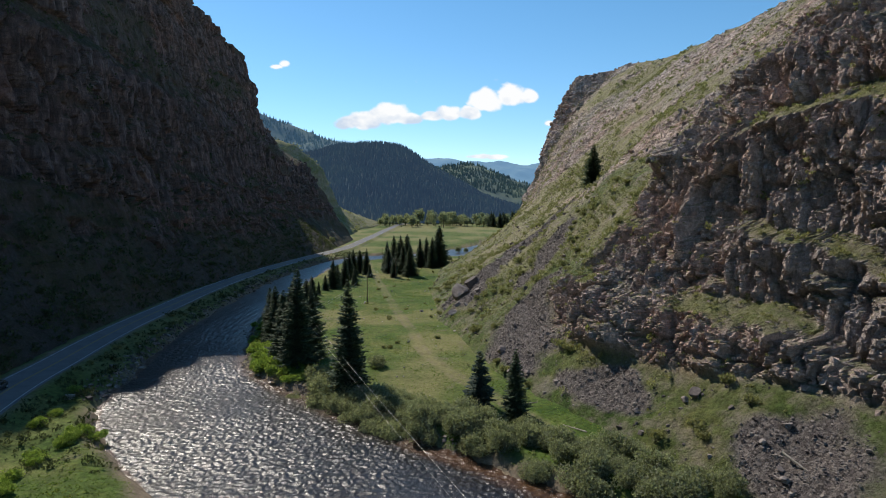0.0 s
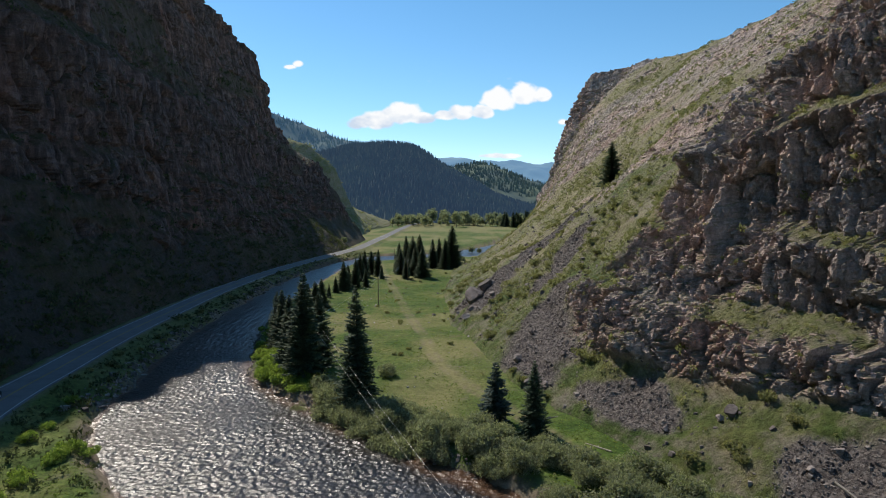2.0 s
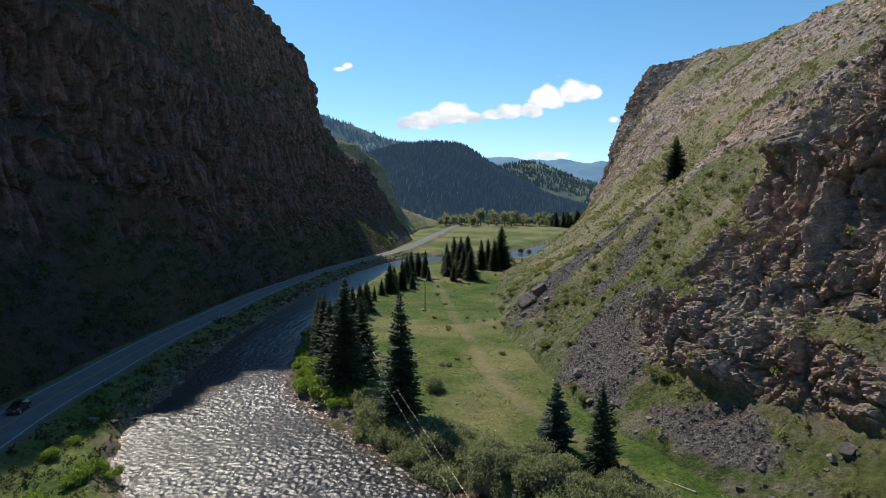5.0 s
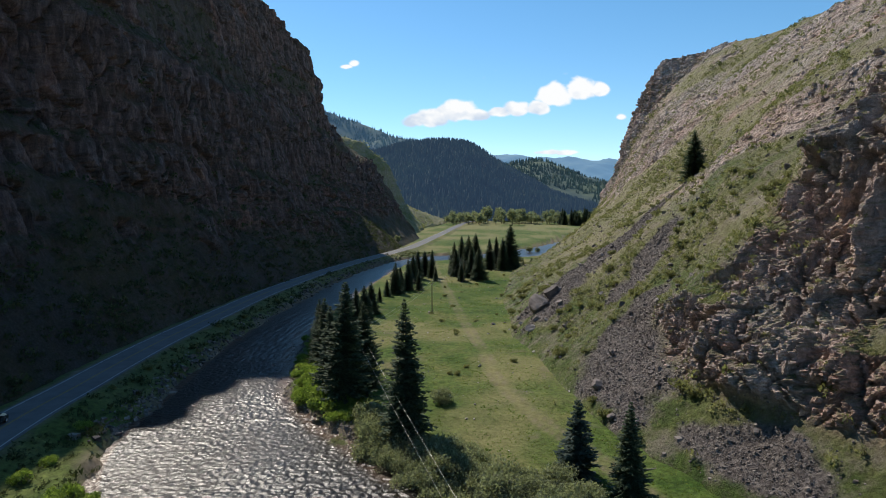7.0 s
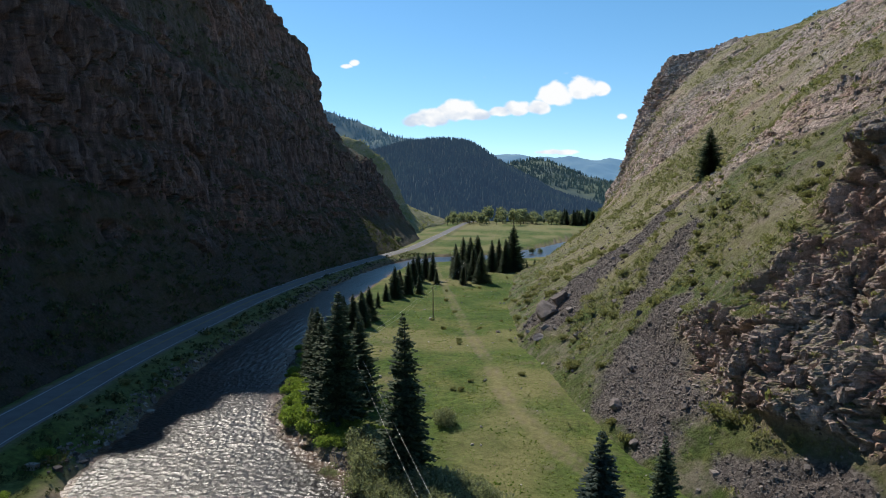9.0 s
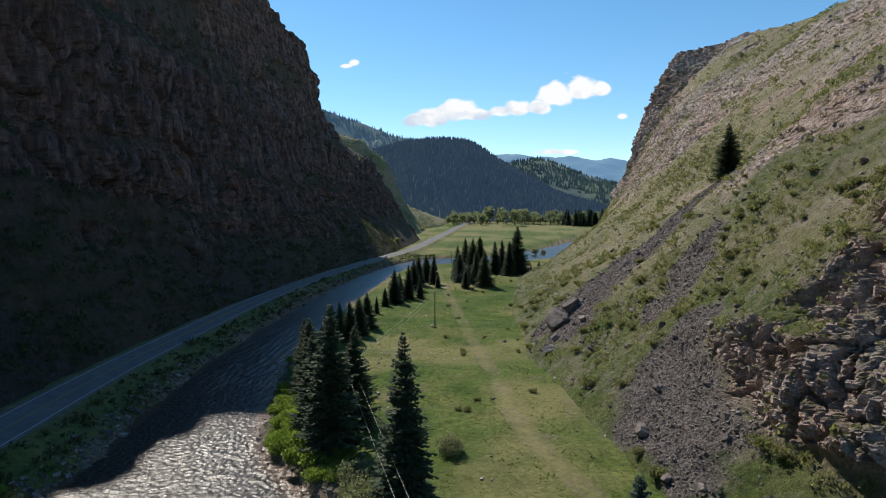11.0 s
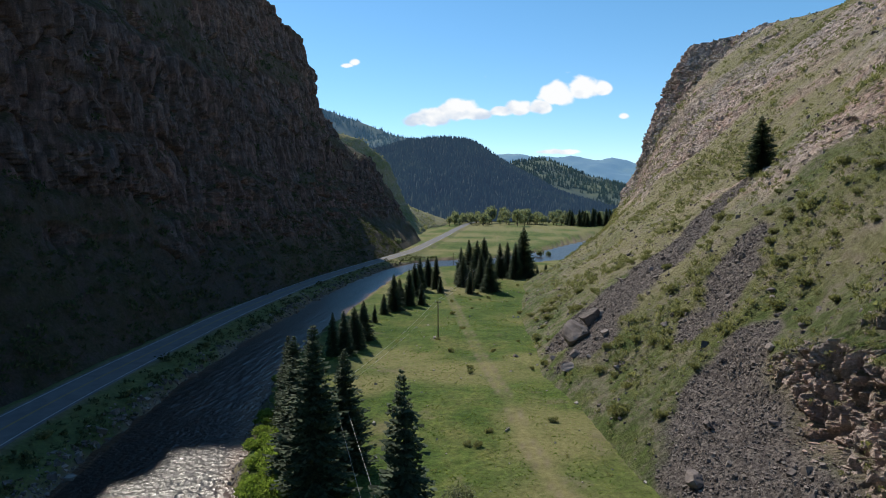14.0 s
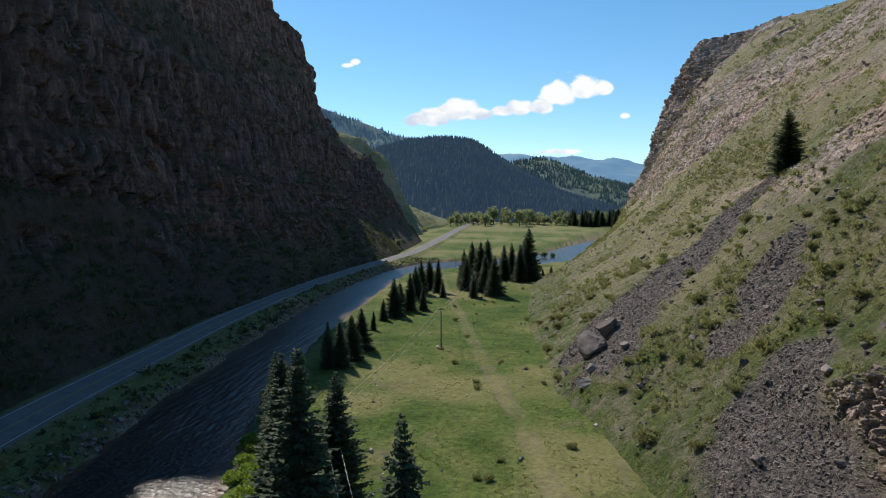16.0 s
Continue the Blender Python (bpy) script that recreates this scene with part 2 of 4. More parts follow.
    _b0.inputs["Emission Color"].default_value, _b0.inputs["Emission Strength"].default_value = (*_haze, 1), _k
    M_HAZE_GLOW[_nm] = _m0
M_WILLOW = make_plain("willow_leaves", [(0.115, 0.126, 0.08), (0.2, 0.21, 0.138), (0.31, 0.318, 0.215)], 0.8, 0.8, island=True, thin=0.45)
M_BRIGHT = make_plain("bright_leaves", [(0.1, 0.15, 0.03), (0.19, 0.255, 0.055), (0.3, 0.35, 0.11)], 0.8, 0.8, island=True, thin=0.45)
M_SAGE = make_plain("sage_leaves", [(0.125, 0.128, 0.06), (0.2, 0.195, 0.098), (0.3, 0.285, 0.165)], 0.8, 0.85, island=True, thin=0.45)
# darker copy of the brush leaves: west-side shade put into the colour
M_BANK_SHADED = make_plain("shaded_bank_leaves", [(0.034, 0.043, 0.018), (0.06, 0.07, 0.032), (0.1, 0.108, 0.055)], 0.8, 0.85, island=True, thin=0.3)
M_BRUSH = make_plain("brush_leaves", [(0.11, 0.118, 0.055), (0.18, 0.183, 0.092), (0.28, 0.27, 0.16)], 0.8, 0.85, island=True, thin=0.4)
M_STONE = make_plain("scree_stone", [(0.08, 0.067, 0.062), (0.155, 0.131, 0.12), (0.29, 0.25, 0.22)], 1.5, 0.9, island=True)
M_PALE = make_plain("pale_stone", [(0.2, 0.18, 0.16), (0.34, 0.31, 0.28), (0.5, 0.46, 0.42)], 1.5, 0.9, island=True)
M_WOOD = make_plain("weathered_wood", [(0.10, 0.07, 0.045), (0.22, 0.16, 0.10)], 6.0)
M_CLOUD, _nt, _b = material("cloud_glow", 1.0, 0.0)
_e, _t, _m = _nt.nodes.new("ShaderNodeEmission"), _nt.nodes.new("ShaderNodeBsdfTransparent"), _nt.nodes.new("ShaderNodeMixShader")
_nt.links.new(ramp(_nt, attr(_nt, "shade"), [(0.0, (0.62, 0.72, 0.86)), (0.6, (0.98, 0.99, 1.0))]), _e.inputs["Color"])
_nt.links.new(attr(_nt, "cover"), _m.inputs["Fac"])
_nt.links.new(_t.outputs["BSDF"], _m.inputs[1])
_nt.links.new(_e.outputs["Emission"], _m.inputs[2])
_nt.links.new(_m.outputs["Shader"], _nt.nodes["Material Output"].inputs["Surface"])

# ---- plan ----
RIVER_RIGHT = bend([(95, -160), (70, -60), (48, 10), (30, 50), (15, 66), (1.2, 79), (-7, 87.5), (-14.6, 94.5), (-22, 102), (-31, 110.5), (-41.5, 124), (-48, 146), (-54, 171), (-58.4, 214),
                    (-60.5, 268), (-62.5, 343), (-57, 372), (-42, 386), (22, 432), (60, 535), (85, 650), (160, 820)], 4)
RIVER_LEFT = bend([(30, -160), (10, -60), (-8, 10), (-22, 50), (-33, 67), (-46, 82), (-56, 99), (-61.5, 125), (-69, 165), (-75, 235), (-77.5, 300), (-75, 360), (-69, 400), (-58, 428),
                   (-42, 441), (-16, 458), (18, 528), (36, 585), (62, 665), (130, 850)], 4)
RIVER = RIVER_RIGHT + RIVER_LEFT[::-1]
ROAD = bend([(-20, -160), (-38, -40), (-58, 50), (-70.5, 95), (-74.7, 117), (-78, 135), (-81, 156), (-84.3, 189), (-87.8, 231), (-89.2, 296), (-85.5, 365), (-79, 441), (-75.5, 497),
             (-74, 570), (-72, 660), (-70, 800), (-60, 960), (0, 1150), (80, 1400)], 4)
TRACK = bend([(-46, 372), (-38, 320), (-29.4, 272), (-17.5, 204), (-11.5, 173), (-7.1, 149), (-4.1, 131), (2, 112), (9, 98), (20, 72), (34, 40), (55, 0)], 3)


def floor_height(x, y):
    """The valley floor: meadow, river bed, road bench, and the slow rise of the far valley."""
    rise = 0.018 * np.clip(y - 480, 0, 800)
    d, _ = to_line(x, y, RIVER + RIVER[:1])
    d = np.where(inside(x, y, RIVER), -d, d)
    z = 1.7 + 0.35 * fbm(x * 0.06, y * 0.06, 0, 3, 3) + 0.12 * fbm(x * 0.5, y * 0.5, 0, 3, 9) + rise
    bank = smooth(-1.5, 3.5, d + 1.2 * vnoise(x * 0.25, y * 0.25, 0, 5))
    z = -1.3 + (z + 1.3) * bank
    r, _ = to_line(x, y, ROAD)
    bench = 1 - smooth(5.0, 9.5, r + 0.5 * vnoise(x * 0.3, y * 0.3, 0, 7))
    z = z + (3.0 + rise - z) * bench
    return z, d, r

# ---- ground, water, road ----
def axis(fine0, fine1, step, far0, far1, grow=1.12):
    a = list(np.arange(fine0, fine1 + step / 2, step))
    s = step
    while a[-1] < far1:
        s *= grow
        a.append(a[-1] + s)
    s, head = step, []
    while (head[-1] if head else a[0]) > far0:
        s *= grow
        head.append((head[-1] if head else a[0]) - s)
    return np.array(head[::-1] + a)


gx, gy = axis(-96, 46, 0.75, -4500, 4500), axis(55, 420, 0.8, -2500, 4800)
X, Y = np.meshgrid(gx, gy, indexing="ij")
Z, D_RIVER, D_ROAD = floor_height(X, Y)
d_track, _ = to_line(X, Y, TRACK)
rut = np.exp(-(((d_track - 0.9) / 0.38) ** 2))
Z = Z - 0.12 * rut
n_dirt = fbm(X * 0.15, Y * 0.15, 0, 4, 21)
shelf = smooth(100, 125, Y) * (1 - smooth(470, 500, Y)) * (1 - smooth(17, 22, D_ROAD)) * (X < -60) * 0.2
dirt = np.clip(shelf + 0.65 * rut * smooth(-0.6, 0.3, n_dirt + 0.3) + (1 - smooth(0.5, 3.2, D_RIVER + 1.2 * n_dirt)) + (1 - smooth(4.5, 5.6, D_ROAD + 0.6 * n_dirt)) * 0.5
               + smooth(0.85, 1.15, fbm(X * 0.2, Y * 0.2, 0, 3, 77)) * 0.4, 0, 1)
dry = np.clip(np.exp(-((d_track / 1.0) ** 2)) * 0.3 + smooth(0.1, 0.9, fbm(X * 0.035, Y * 0.035, 0, 4, 31) + 0.0009 * (Y - 150)) * 0.75
              + 0.15 * (1 - smooth(9, 14, D_ROAD)), 0, 0.95)
ground = part("ground", mesh_np("ground", np.stack([X, Y, Z], -1).reshape(-1, 3), grid_faces(len(gx), len(gy)), True, {"dirt": dirt, "dry": dry}), M_GROUND)
tagged(ground, "green valley meadow with dry grass, ruts and gravel river banks", "ground", kind="structure")

wx, wy = axis(-64, 16, 0.18, -140, 190, 1.08), axis(55, 140, 0.18, -150, 860, 1.04)
X, Y = np.meshgrid(wx, wy, indexing="ij")
d, _ = to_line(X, Y, RIVER + RIVER[:1])
d_r, _ = to_line(X, Y, RIVER_RIGHT)
shallow = np.where(inside(X, Y, RIVER), 1 - smooth(0.5, 3.5, d_r + 1.5 * vnoise(X * 0.1, Y * 0.1, 0, 4)), 1.0)
shallow = shallow * 0.7
calm = 0.55 + 0.6 * smooth(-0.5, 0.6, fbm(X * 0.05, Y * 0.05, 0, 3, 12))
waves = calm * (0.035 * vnoise(X * 0.62 + 0.2 * Y, Y * 0.55, 0, 13) + 0.05 * vnoise(X * 1.7, Y * 1.5 + 0.3 * X, 0, 14) + 0.095 * vnoise(X * 3.2 + 0.5 * Y, Y * 2.9, 0, 15) + 0.03 * vnoise(X * 4.3, Y * 4.1, 0, 16))
river = part("river_water", mesh_np("river_water", np.stack([X, Y, waves], -1).reshape(-1, 3), grid_faces(len(wx), len(wy)), True, {"shallow": shallow}), M_WATER)
tagged(river, "shallow brown rippled river glinting in the sun", "river", kind="structure")


def ribbon(line, half, z_add, offset=0.0, start=0.0, end=1e9):
    """A strip along a line on the road bench."""
    p = np.array(line)
    t = np.gradient(p, axis=0)
    t /= np.linalg.norm(t, axis=1)[:, None]
    side = np.stack([t[:, 1], -t[:, 0]], -1)
    keep = (p[:, 1] > start) & (p[:, 1] < end)
    p, side = p[keep] + side[keep] * offset, side[keep]
    z = 3.0 + 0.018 * np.clip(p[:, 1] - 480, 0, 800) + z_add
    rows = [np.column_stack([p + side * s, z + (0.0 if abs(s) < abs(half) + 0.01 else -0.5)]) for s in (-half - 0.25, -half, half, half + 0.25)]
    v = np.stack(rows, 1).reshape(-1, 3)
    return mesh_np("strip", v, grid_faces(len(p), 4), False)


road = part("road", ribbon(bend(ROAD, 3), 4.1, 0.10), M_ASPHALT)
tagged(road, "two-lane grey asphalt highway along the cliff foot", "road", kind="structure")
M_PAINT_W = make_plain("white_road_paint", [(0.3, 0.3, 0.3), (0.5, 0.5, 0.48)], 2.0, 0.7)
M_PAINT_Y = make_plain("yellow_road_paint", [(0.2, 0.15, 0.07), (0.3, 0.22, 0.08)], 2.0, 0.7)
for off, mat, lab in ((-3.6, M_PAINT_W, "white edge line"), (3.6, M_PAINT_W, "white edge line"), (-0.12, M_PAINT_Y, "yellow centre line"), (0.12, M_PAINT_Y, "yellow centre line")):
    part("road_line", ribbon(bend(ROAD, 3), 0.07, 0.112, off, -60, 700), mat, road, lab)


# ---- valley walls ----
def wall(stations, ys, u):
    """A valley side as a sheet: at stations along the valley, profiles of (x, z) from the foot to the top, blended smoothly."""
    keys = sorted(stations)
    nu = len(u)
    prof = []
    for k in keys:
        p = np.array(stations[k], float)
        seg = np.concatenate([[0], np.cumsum(np.hypot(*np.diff(p, axis=0).T))])
        seg /= seg[-1]
        prof.append(np.stack([np.interp(u, seg, p[:, 0]), np.interp(u, seg, p[:, 1])], -1))
    prof = np.array(prof)
    ys = np.asarray(ys)
    out = np.zeros((len(ys), nu, 3))
    idx = np.clip(np.searchsorted(keys, ys, side="right") - 1, 0, len(keys) - 2)
    k = np.array(keys, float)
    t = ((ys - k[idx]) / (k[idx + 1] - k[idx]))[:, None, None]
    t = t * t * (3 - 2 * t) * 0.5 + t * 0.5
    pr = prof[idx] * (1 - t) + prof[idx + 1] * t
    out[..., 0], out[..., 1], out[..., 2] = pr[..., 0], ys[:, None], pr[..., 1]
    return out


def rock_faces(rock):
    """Smooth shading for the soil, hard facets for bare rock."""
    return (rock[:-1, :-1] < 0.4).ravel()


def normals(P):
    n = np.cross(np.gradient(P, axis=0), np.gradient(P, axis=1))
    return n / np.maximum(np.linalg.norm(n, axis=-1), 1e-9)[..., None]


RIGHT = {
    -150: [(105, -2), (110, 3), (130, 14), (142, 40), (165, 80), (230, 125)],
    -40: [(75, -2), (80, 3), (98, 14), (105, 34), (125, 75), (190, 125)],
    30: [(46, -2), (51, 3), (66, 14), (72, 33), (92, 72), (160, 120)],
    62: [(29, -2), (34, 3), (46, 12), (50, 21), (53, 33), (58, 46), (62, 58), (74, 72), (140, 120)],
    72: [(24, -2), (30, 3), (41, 11.5), (45, 20), (49, 30), (53, 42), (57, 55), (68, 70), (138, 120)],
    82: [(19, -2), (25, 3), (35, 10), (42, 19), (47.5, 33), (51, 50), (62, 65), (135, 118)],
    92: [(15, -2), (20, 3), (30, 10.5), (34.5, 18), (41, 27), (44.5, 36), (47, 47), (50, 56), (61, 65), (132, 115)],
    100: [(11, -2), (16, 3), (23.5, 9.5), (30, 17), (37.5, 25), (40.5, 36), (44, 46), (52, 55), (64, 64), (130, 112)],
    107: [(8.5, -2), (13.5, 3), (20.5, 8), (24, 15), (27, 20), (32, 25), (37, 31), (39.5, 38), (42.5, 45), (53, 54), (64, 62), (129, 110)],
    118: [(6, -2), (11, 3), (20, 8.5), (23, 12), (25.5, 20), (31.5, 26), (36, 32), (41, 40), (49, 50), (57, 56), (66, 62), (128, 108)],
    130: [(3.5, -2), (9, 3), (20, 11.5), (23, 17), (34, 26), (45, 37), (58, 50), (68, 61), (128, 107)],
    142: [(1, -2), (7, 3), (28, 20), (44, 36), (72, 64), (128, 106)],
    175: [(-6, -2), (0, 3), (20, 18), (42, 37), (76, 70), (126, 106)],
    230: [(-10, -2), (-3, 3), (28, 20), (57, 43), (88, 78), (128, 110)],
    310: [(-7, -2), (0, 3), (25, 18), (45, 35), (77, 76), (118, 110)],
    360: [(10, -2), (17, 3), (38, 22), (53, 41), (72, 80), (103, 116)],
    393: [(22, -2), (28, 3), (44, 23), (60, 54), (71, 90), (84, 116)],
    415: [(42, -2), (48, 3), (62, 22), (74, 54), (84, 88), (100, 112)],
    470: [(110, -2), (116, 3), (135, 20), (150, 50), (165, 80), (190, 100)],
    700: [(240, -2), (250, 6), (280, 25), (310, 50), (340, 70), (380, 90)],
}
LEFT = {
    -150: [(-40, -2), (-52, 4), (-75, 25), (-95, 60), (-110, 115), (-150, 175)],
    0: [(-58, -2), (-64, 4), (-84, 24), (-100, 60), (-112, 110), (-155, 175)],
    95: [(-74, -2), (-80, 4), (-95, 22), (-108, 55), (-122, 110), (-165, 180)],
    156: [(-84, -2), (-91, 4), (-106, 24), (-116, 50), (-130, 105), (-170, 180)],
    205: [(-88, -2), (-95, 4), (-109, 26), (-118, 48), (-131, 105), (-172, 182)],
    270: [(-88, -2), (-94, 4), (-105, 22), (-118, 48), (-134, 105), (-170, 190)],
    288: [(-88, -2), (-94, 4), (-105, 22), (-118, 48), (-134, 105), (-165, 209)],
    325: [(-88, -2), (-94, 4), (-107, 24), (-121, 52), (-136, 108), (-164, 210)],
    365: [(-86, -2), (-92, 4), (-110, 26), (-124, 55), (-139, 110), (-170, 180)],
    430: [(-80, -2), (-86, 4), (-108, 26), (-128, 55), (-138, 100), (-158, 160)],
    472: [(-80, -2), (-86, 4), (-110, 26), (-130, 55), (-138, 100), (-150, 150)],
    492: [(-84, -2), (-90, 4), (-116, 26), (-138, 55), (-150, 92), (-170, 140)],
    530: [(-82, -2), (-88, 4), (-112, 26), (-130, 52), (-142, 84), (-165, 120)],
    600: [(-84, -2), (-90, 6), (-102, 22), (-118, 52), (-133, 77), (-156, 90), (-200, 104)],
    628: [(-98, -2), (-104, 6), (-150, 26), (-200, 50), (-240, 70), (-300, 90)],
    700: [(-98, -2), (-104, 7), (-140, 28), (-185, 56), (-230, 80), (-300, 100)],
    745: [(-100, -2), (-106, 8), (-128, 40), (-147, 84), (-180, 112), (-240, 128)],
    790: [(-104, -2), (-110, 9), (-140, 30), (-165, 60), (-205, 92), (-260, 118)],
    860: [(-92, 2), (-98, 10), (-140, 34), (-175, 54), (-225, 78), (-290, 110)],
    1000: [(-90, 2), (-98, 12), (-170, 35), (-240, 60), (-310, 90), (-400, 120)],
}


def rock_relief(P, amp, seed, mask, fine=False):
    """Joints, columns and broken blocks for a rock face: ribs and gullies, domed columns with clefts between, blocks and chips."""
    out = np.zeros(P.shape[:2])
    on = mask > 0.02
    x, y, z = P[on].T
    wx, wy = x + 1.8 * fbm(x * 0.12, y * 0.12, z * 0.12, 2, seed), y + 1.8 * fbm(x * 0.12, y * 0.12, z * 0.12, 2, seed + 1)
    wz = z + 2.2 * fbm(x * 0.06, y * 0.06, z * 0.1, 2, seed + 2)
    rib = 1 - 2.2 * np.abs(vnoise(wy * 0.085, wx * 0.02, wz * 0.035, seed + 5))
    e1, e2, v2 = worley(wx * 0.27, wy * 0.27, wz * 0.05, seed + 10)
    f1, f2, v3 = worley(wx * 0.8, wy * 0.8, wz * 0.2, seed + 20)
    d = 2.1 * rib + 0.7 * (0.5 - e1) + 2.2 * (v2 - 0.5) - 1.5 * (1 - smooth(0.0, 0.15, e2 - e1))
    d = d + 0.25 * (0.45 - f1) + 1.5 * (v3 - 0.5) - 0.35 * (1 - smooth(0.0, 0.14, f2 - f1))
    if fine:
        g1, g2, v4 = worley(wx * 1.8, wy * 1.8, wz * 0.75, seed + 30)
        d = d + 0.9 * (v4 - 0.5) - 0.2 * (1 - smooth(0.0, 0.16, g2 - g1)) + 0.08 * (0.5 - g1)
    d = d + 0.2 * fbm(x * 1.3, y * 1.3, z * 0.9, 2, seed + 40)
    out[on] = amp * d + 1.2 * fbm(x * 0.03, y * 0.03, z * 0.03, 3, seed + 7)
    return out


def level(N, keep):
    """The normals turned level where a face is bare rock, so that blocks stand out sideways."""
    h = N * np.array([1, 1, 0])
    h /= np.maximum(np.linalg.norm(h, axis=-1), 1e-6)[..., None]
    return N * (1 - keep[..., None]) + h * keep[..., None]


def terraces(P, bounds, dip, lean, seed):
    """Steep bands with ledges between them: how far a face stands out from its mean slope, and how much of a ledge a place is."""
    x, y, z = P[..., 0], P[..., 1], P[..., 2]
    h = z - dip * (1 - 2.1 * smooth(28, 48, z)) * (y - 100) + 2.4 * fbm(x * 0.06, y * 0.06, z * 0.03, 4, seed)
    b = np.array(bounds, float)
    k = np.clip(np.searchsorted(b, h, side="right") - 1, 0, len(b) - 2)
    rise = b[k + 1] - b[k]
    f = np.clip((h - b[k]) / rise, 0, 1)
    g = np.where(f < 0.78, 0.12 * f, 0.0936 + 0.9064 * smooth(0.78, 1.0, f))
    part_way = 0.35 + 0.65 * smooth(-0.4, 0.5, fbm(y * 0.07, z * 0.03, x * 0.03, 3, seed + 3))
    return (f - g) * rise * lean * part_way, smooth(0.76, 0.84, f) * (1 - smooth(0.97, 1.0, f))


ry = np.concatenate([np.arange(-150, 50, 5.0), np.arange(50, 66, 0.4), np.arange(66, 130, 0.25), np.arange(130, 240, 0.6), np.arange(240, 420, 1.0), np.arange(420, 700, 7.0)])
nu_r = 520
along = np.linspace(0, 1, nu_r)
P = wall(RIGHT, ry, 0.62 * along + 0.38 * along**4)
N = -normals(P)
x, y, z = P[..., 0], P[..., 1], P[..., 2]
warp = 6 * fbm(x * 0.04, y * 0.04, z * 0.04, 3, 50)
# bare rock: the near buttress from its foot to the rim, the headland, and slabs that crop out in dipping streaks on the slope between
edge = 117 + 0.05 * (z - 30) + 0.7 * warp + 12 * np.exp(-(((z - 15.5) / 4.5) ** 2))
near_rock = (1 - smooth(edge - 3, edge + 2, y)) * smooth(9.0, 11.5, z + 0.2 * warp - 0.05 * np.maximum(92 - y, 0) - 0.05 * np.maximum(60 - y, 0))
head_rock = smooth(366, 384, y + warp + 0.30 * (z - 60)) * smooth(28, 42, z + warp)
bed = z + 0.33 * y
outcrop = smooth(0.02, 0.3, fbm(bed * 0.055, y * 0.012, x * 0.02, 4, 60)) * smooth(27, 44, z) * smooth(105, 125, y) * 0.95
top_rock = smooth(0.0, 0.35, fbm(bed * 0.04, y * 0.02, 3.3, 3, 70)) * smooth(52, 64, z) * (1 - smooth(100, 108, z)) * 0.7
rock = np.clip(np.maximum.reduce([near_rock, head_rock, outcrop, top_rock]), 0, 1)
step, shelf_mask = terraces(P, (-10, 8.5, 21.5, 31, 45.5, 57, 72, 90, 130), 0.1, 0.5, 110)
ledge_grass = shelf_mask * near_rock * smooth(12, 16, z) * smooth(-0.15, 0.4, fbm(x * 0.06, y * 0.06, z * 0.1, 4, 80))
calm = 1 - 0.85 * ledge_grass
disp = rock_relief(P, 0.8, 100, rock, True) * (near_rock + (1 - near_rock) * (0.25 + 0.75 * head_rock)) * rock * calm
disp = disp + (1 - rock) * (0.8 * fbm(x * 0.07, y * 0.07, z * 0.07, 4, 81) + 0.2 * fbm(x * 0.6, y * 0.6, z * 0.6, 3, 83))
# slabs of the slope lie in low steps along the bedding
lay = bed * 0.42 + 0.8 * fbm(x * 0.08, y * 0.03, z * 0.08, 3, 86)
disp = disp + 1.1 * (lay - np.floor(lay) - 0.5) * smooth(0.3, 0.8, np.maximum(outcrop, top_rock)) * (1 - near_rock)
fade = smooth(2, 6, z)
P = P + level(N, 0.65 * rock) * (disp * (0.25 + 0.75 * fade))[..., None]
P[..., 0] -= (step - 1.2) * near_rock
NF = -normals(P)
flat = NF[..., 2]
grass = np.clip(1 - rock + rock * smooth(0.6, 0.82, flat + 0.12 * fbm(x * 0.3, y * 0.3, z * 0.3, 3, 84)) * 0.7 + ledge_grass * smooth(0.2, 0.5, flat) * 0.95, 0, 1)


def fan(cx, cz, cy, w, h, lean=0.0):
    """A tongue of scree on the slope, round a place in y and z."""
    dy = (y - cy - lean * (z - cz)) / w
    dz = (z - cz) / h
    return smooth(0.35, -0.25, dy * dy + dz * dz - 1 + 0.7 * fbm(x * 0.12, y * 0.12, z * 0.12, 5, 90))


scree = np.clip(np.maximum.reduce([
    fan(0, 7.5, 119, 13, 6, 0.2), fan(0, 13, 135, 6, 6, 0.8), fan(0, 6.0, 92, 8.5, 2.6, 0.5), fan(0, 6.5, 61, 8, 4.5, 0.0), fan(0, 13, 184, 14, 9, 0.9), fan(0, 28, 203, 13, 14, 1.0), fan(0, 22, 158, 5, 7, 0.7)]) * (1 - near_rock), 0, 1)
dry = np.clip(0.55 + 0.006 * (z - 8) + 0.5 * fbm(x * 0.05, y * 0.05, z * 0.05, 5, 95) + 0.001 * (y - 120), 0, 0.9) * (0.12 + 0.88 * smooth(3, 16, z))
RIGHT_P, RIGHT_N, RIGHT_ROCK, RIGHT_SCREE, RIGHT_LEDGE = P, NF, rock, scree, ledge_grass
cliff_r = part("cliff_east", mesh_np("cliff_east", P.reshape(-1, 3), grid_faces(len(ry), nu_r)[:, ::-1], rock_faces(rock), {"grass": grass, "scree": scree, "dry": dry}), M_ROCK)
tagged(cliff_r, "sunlit brown volcanic cliff with ledges, grassy slope and scree", "cliff", kind="structure")

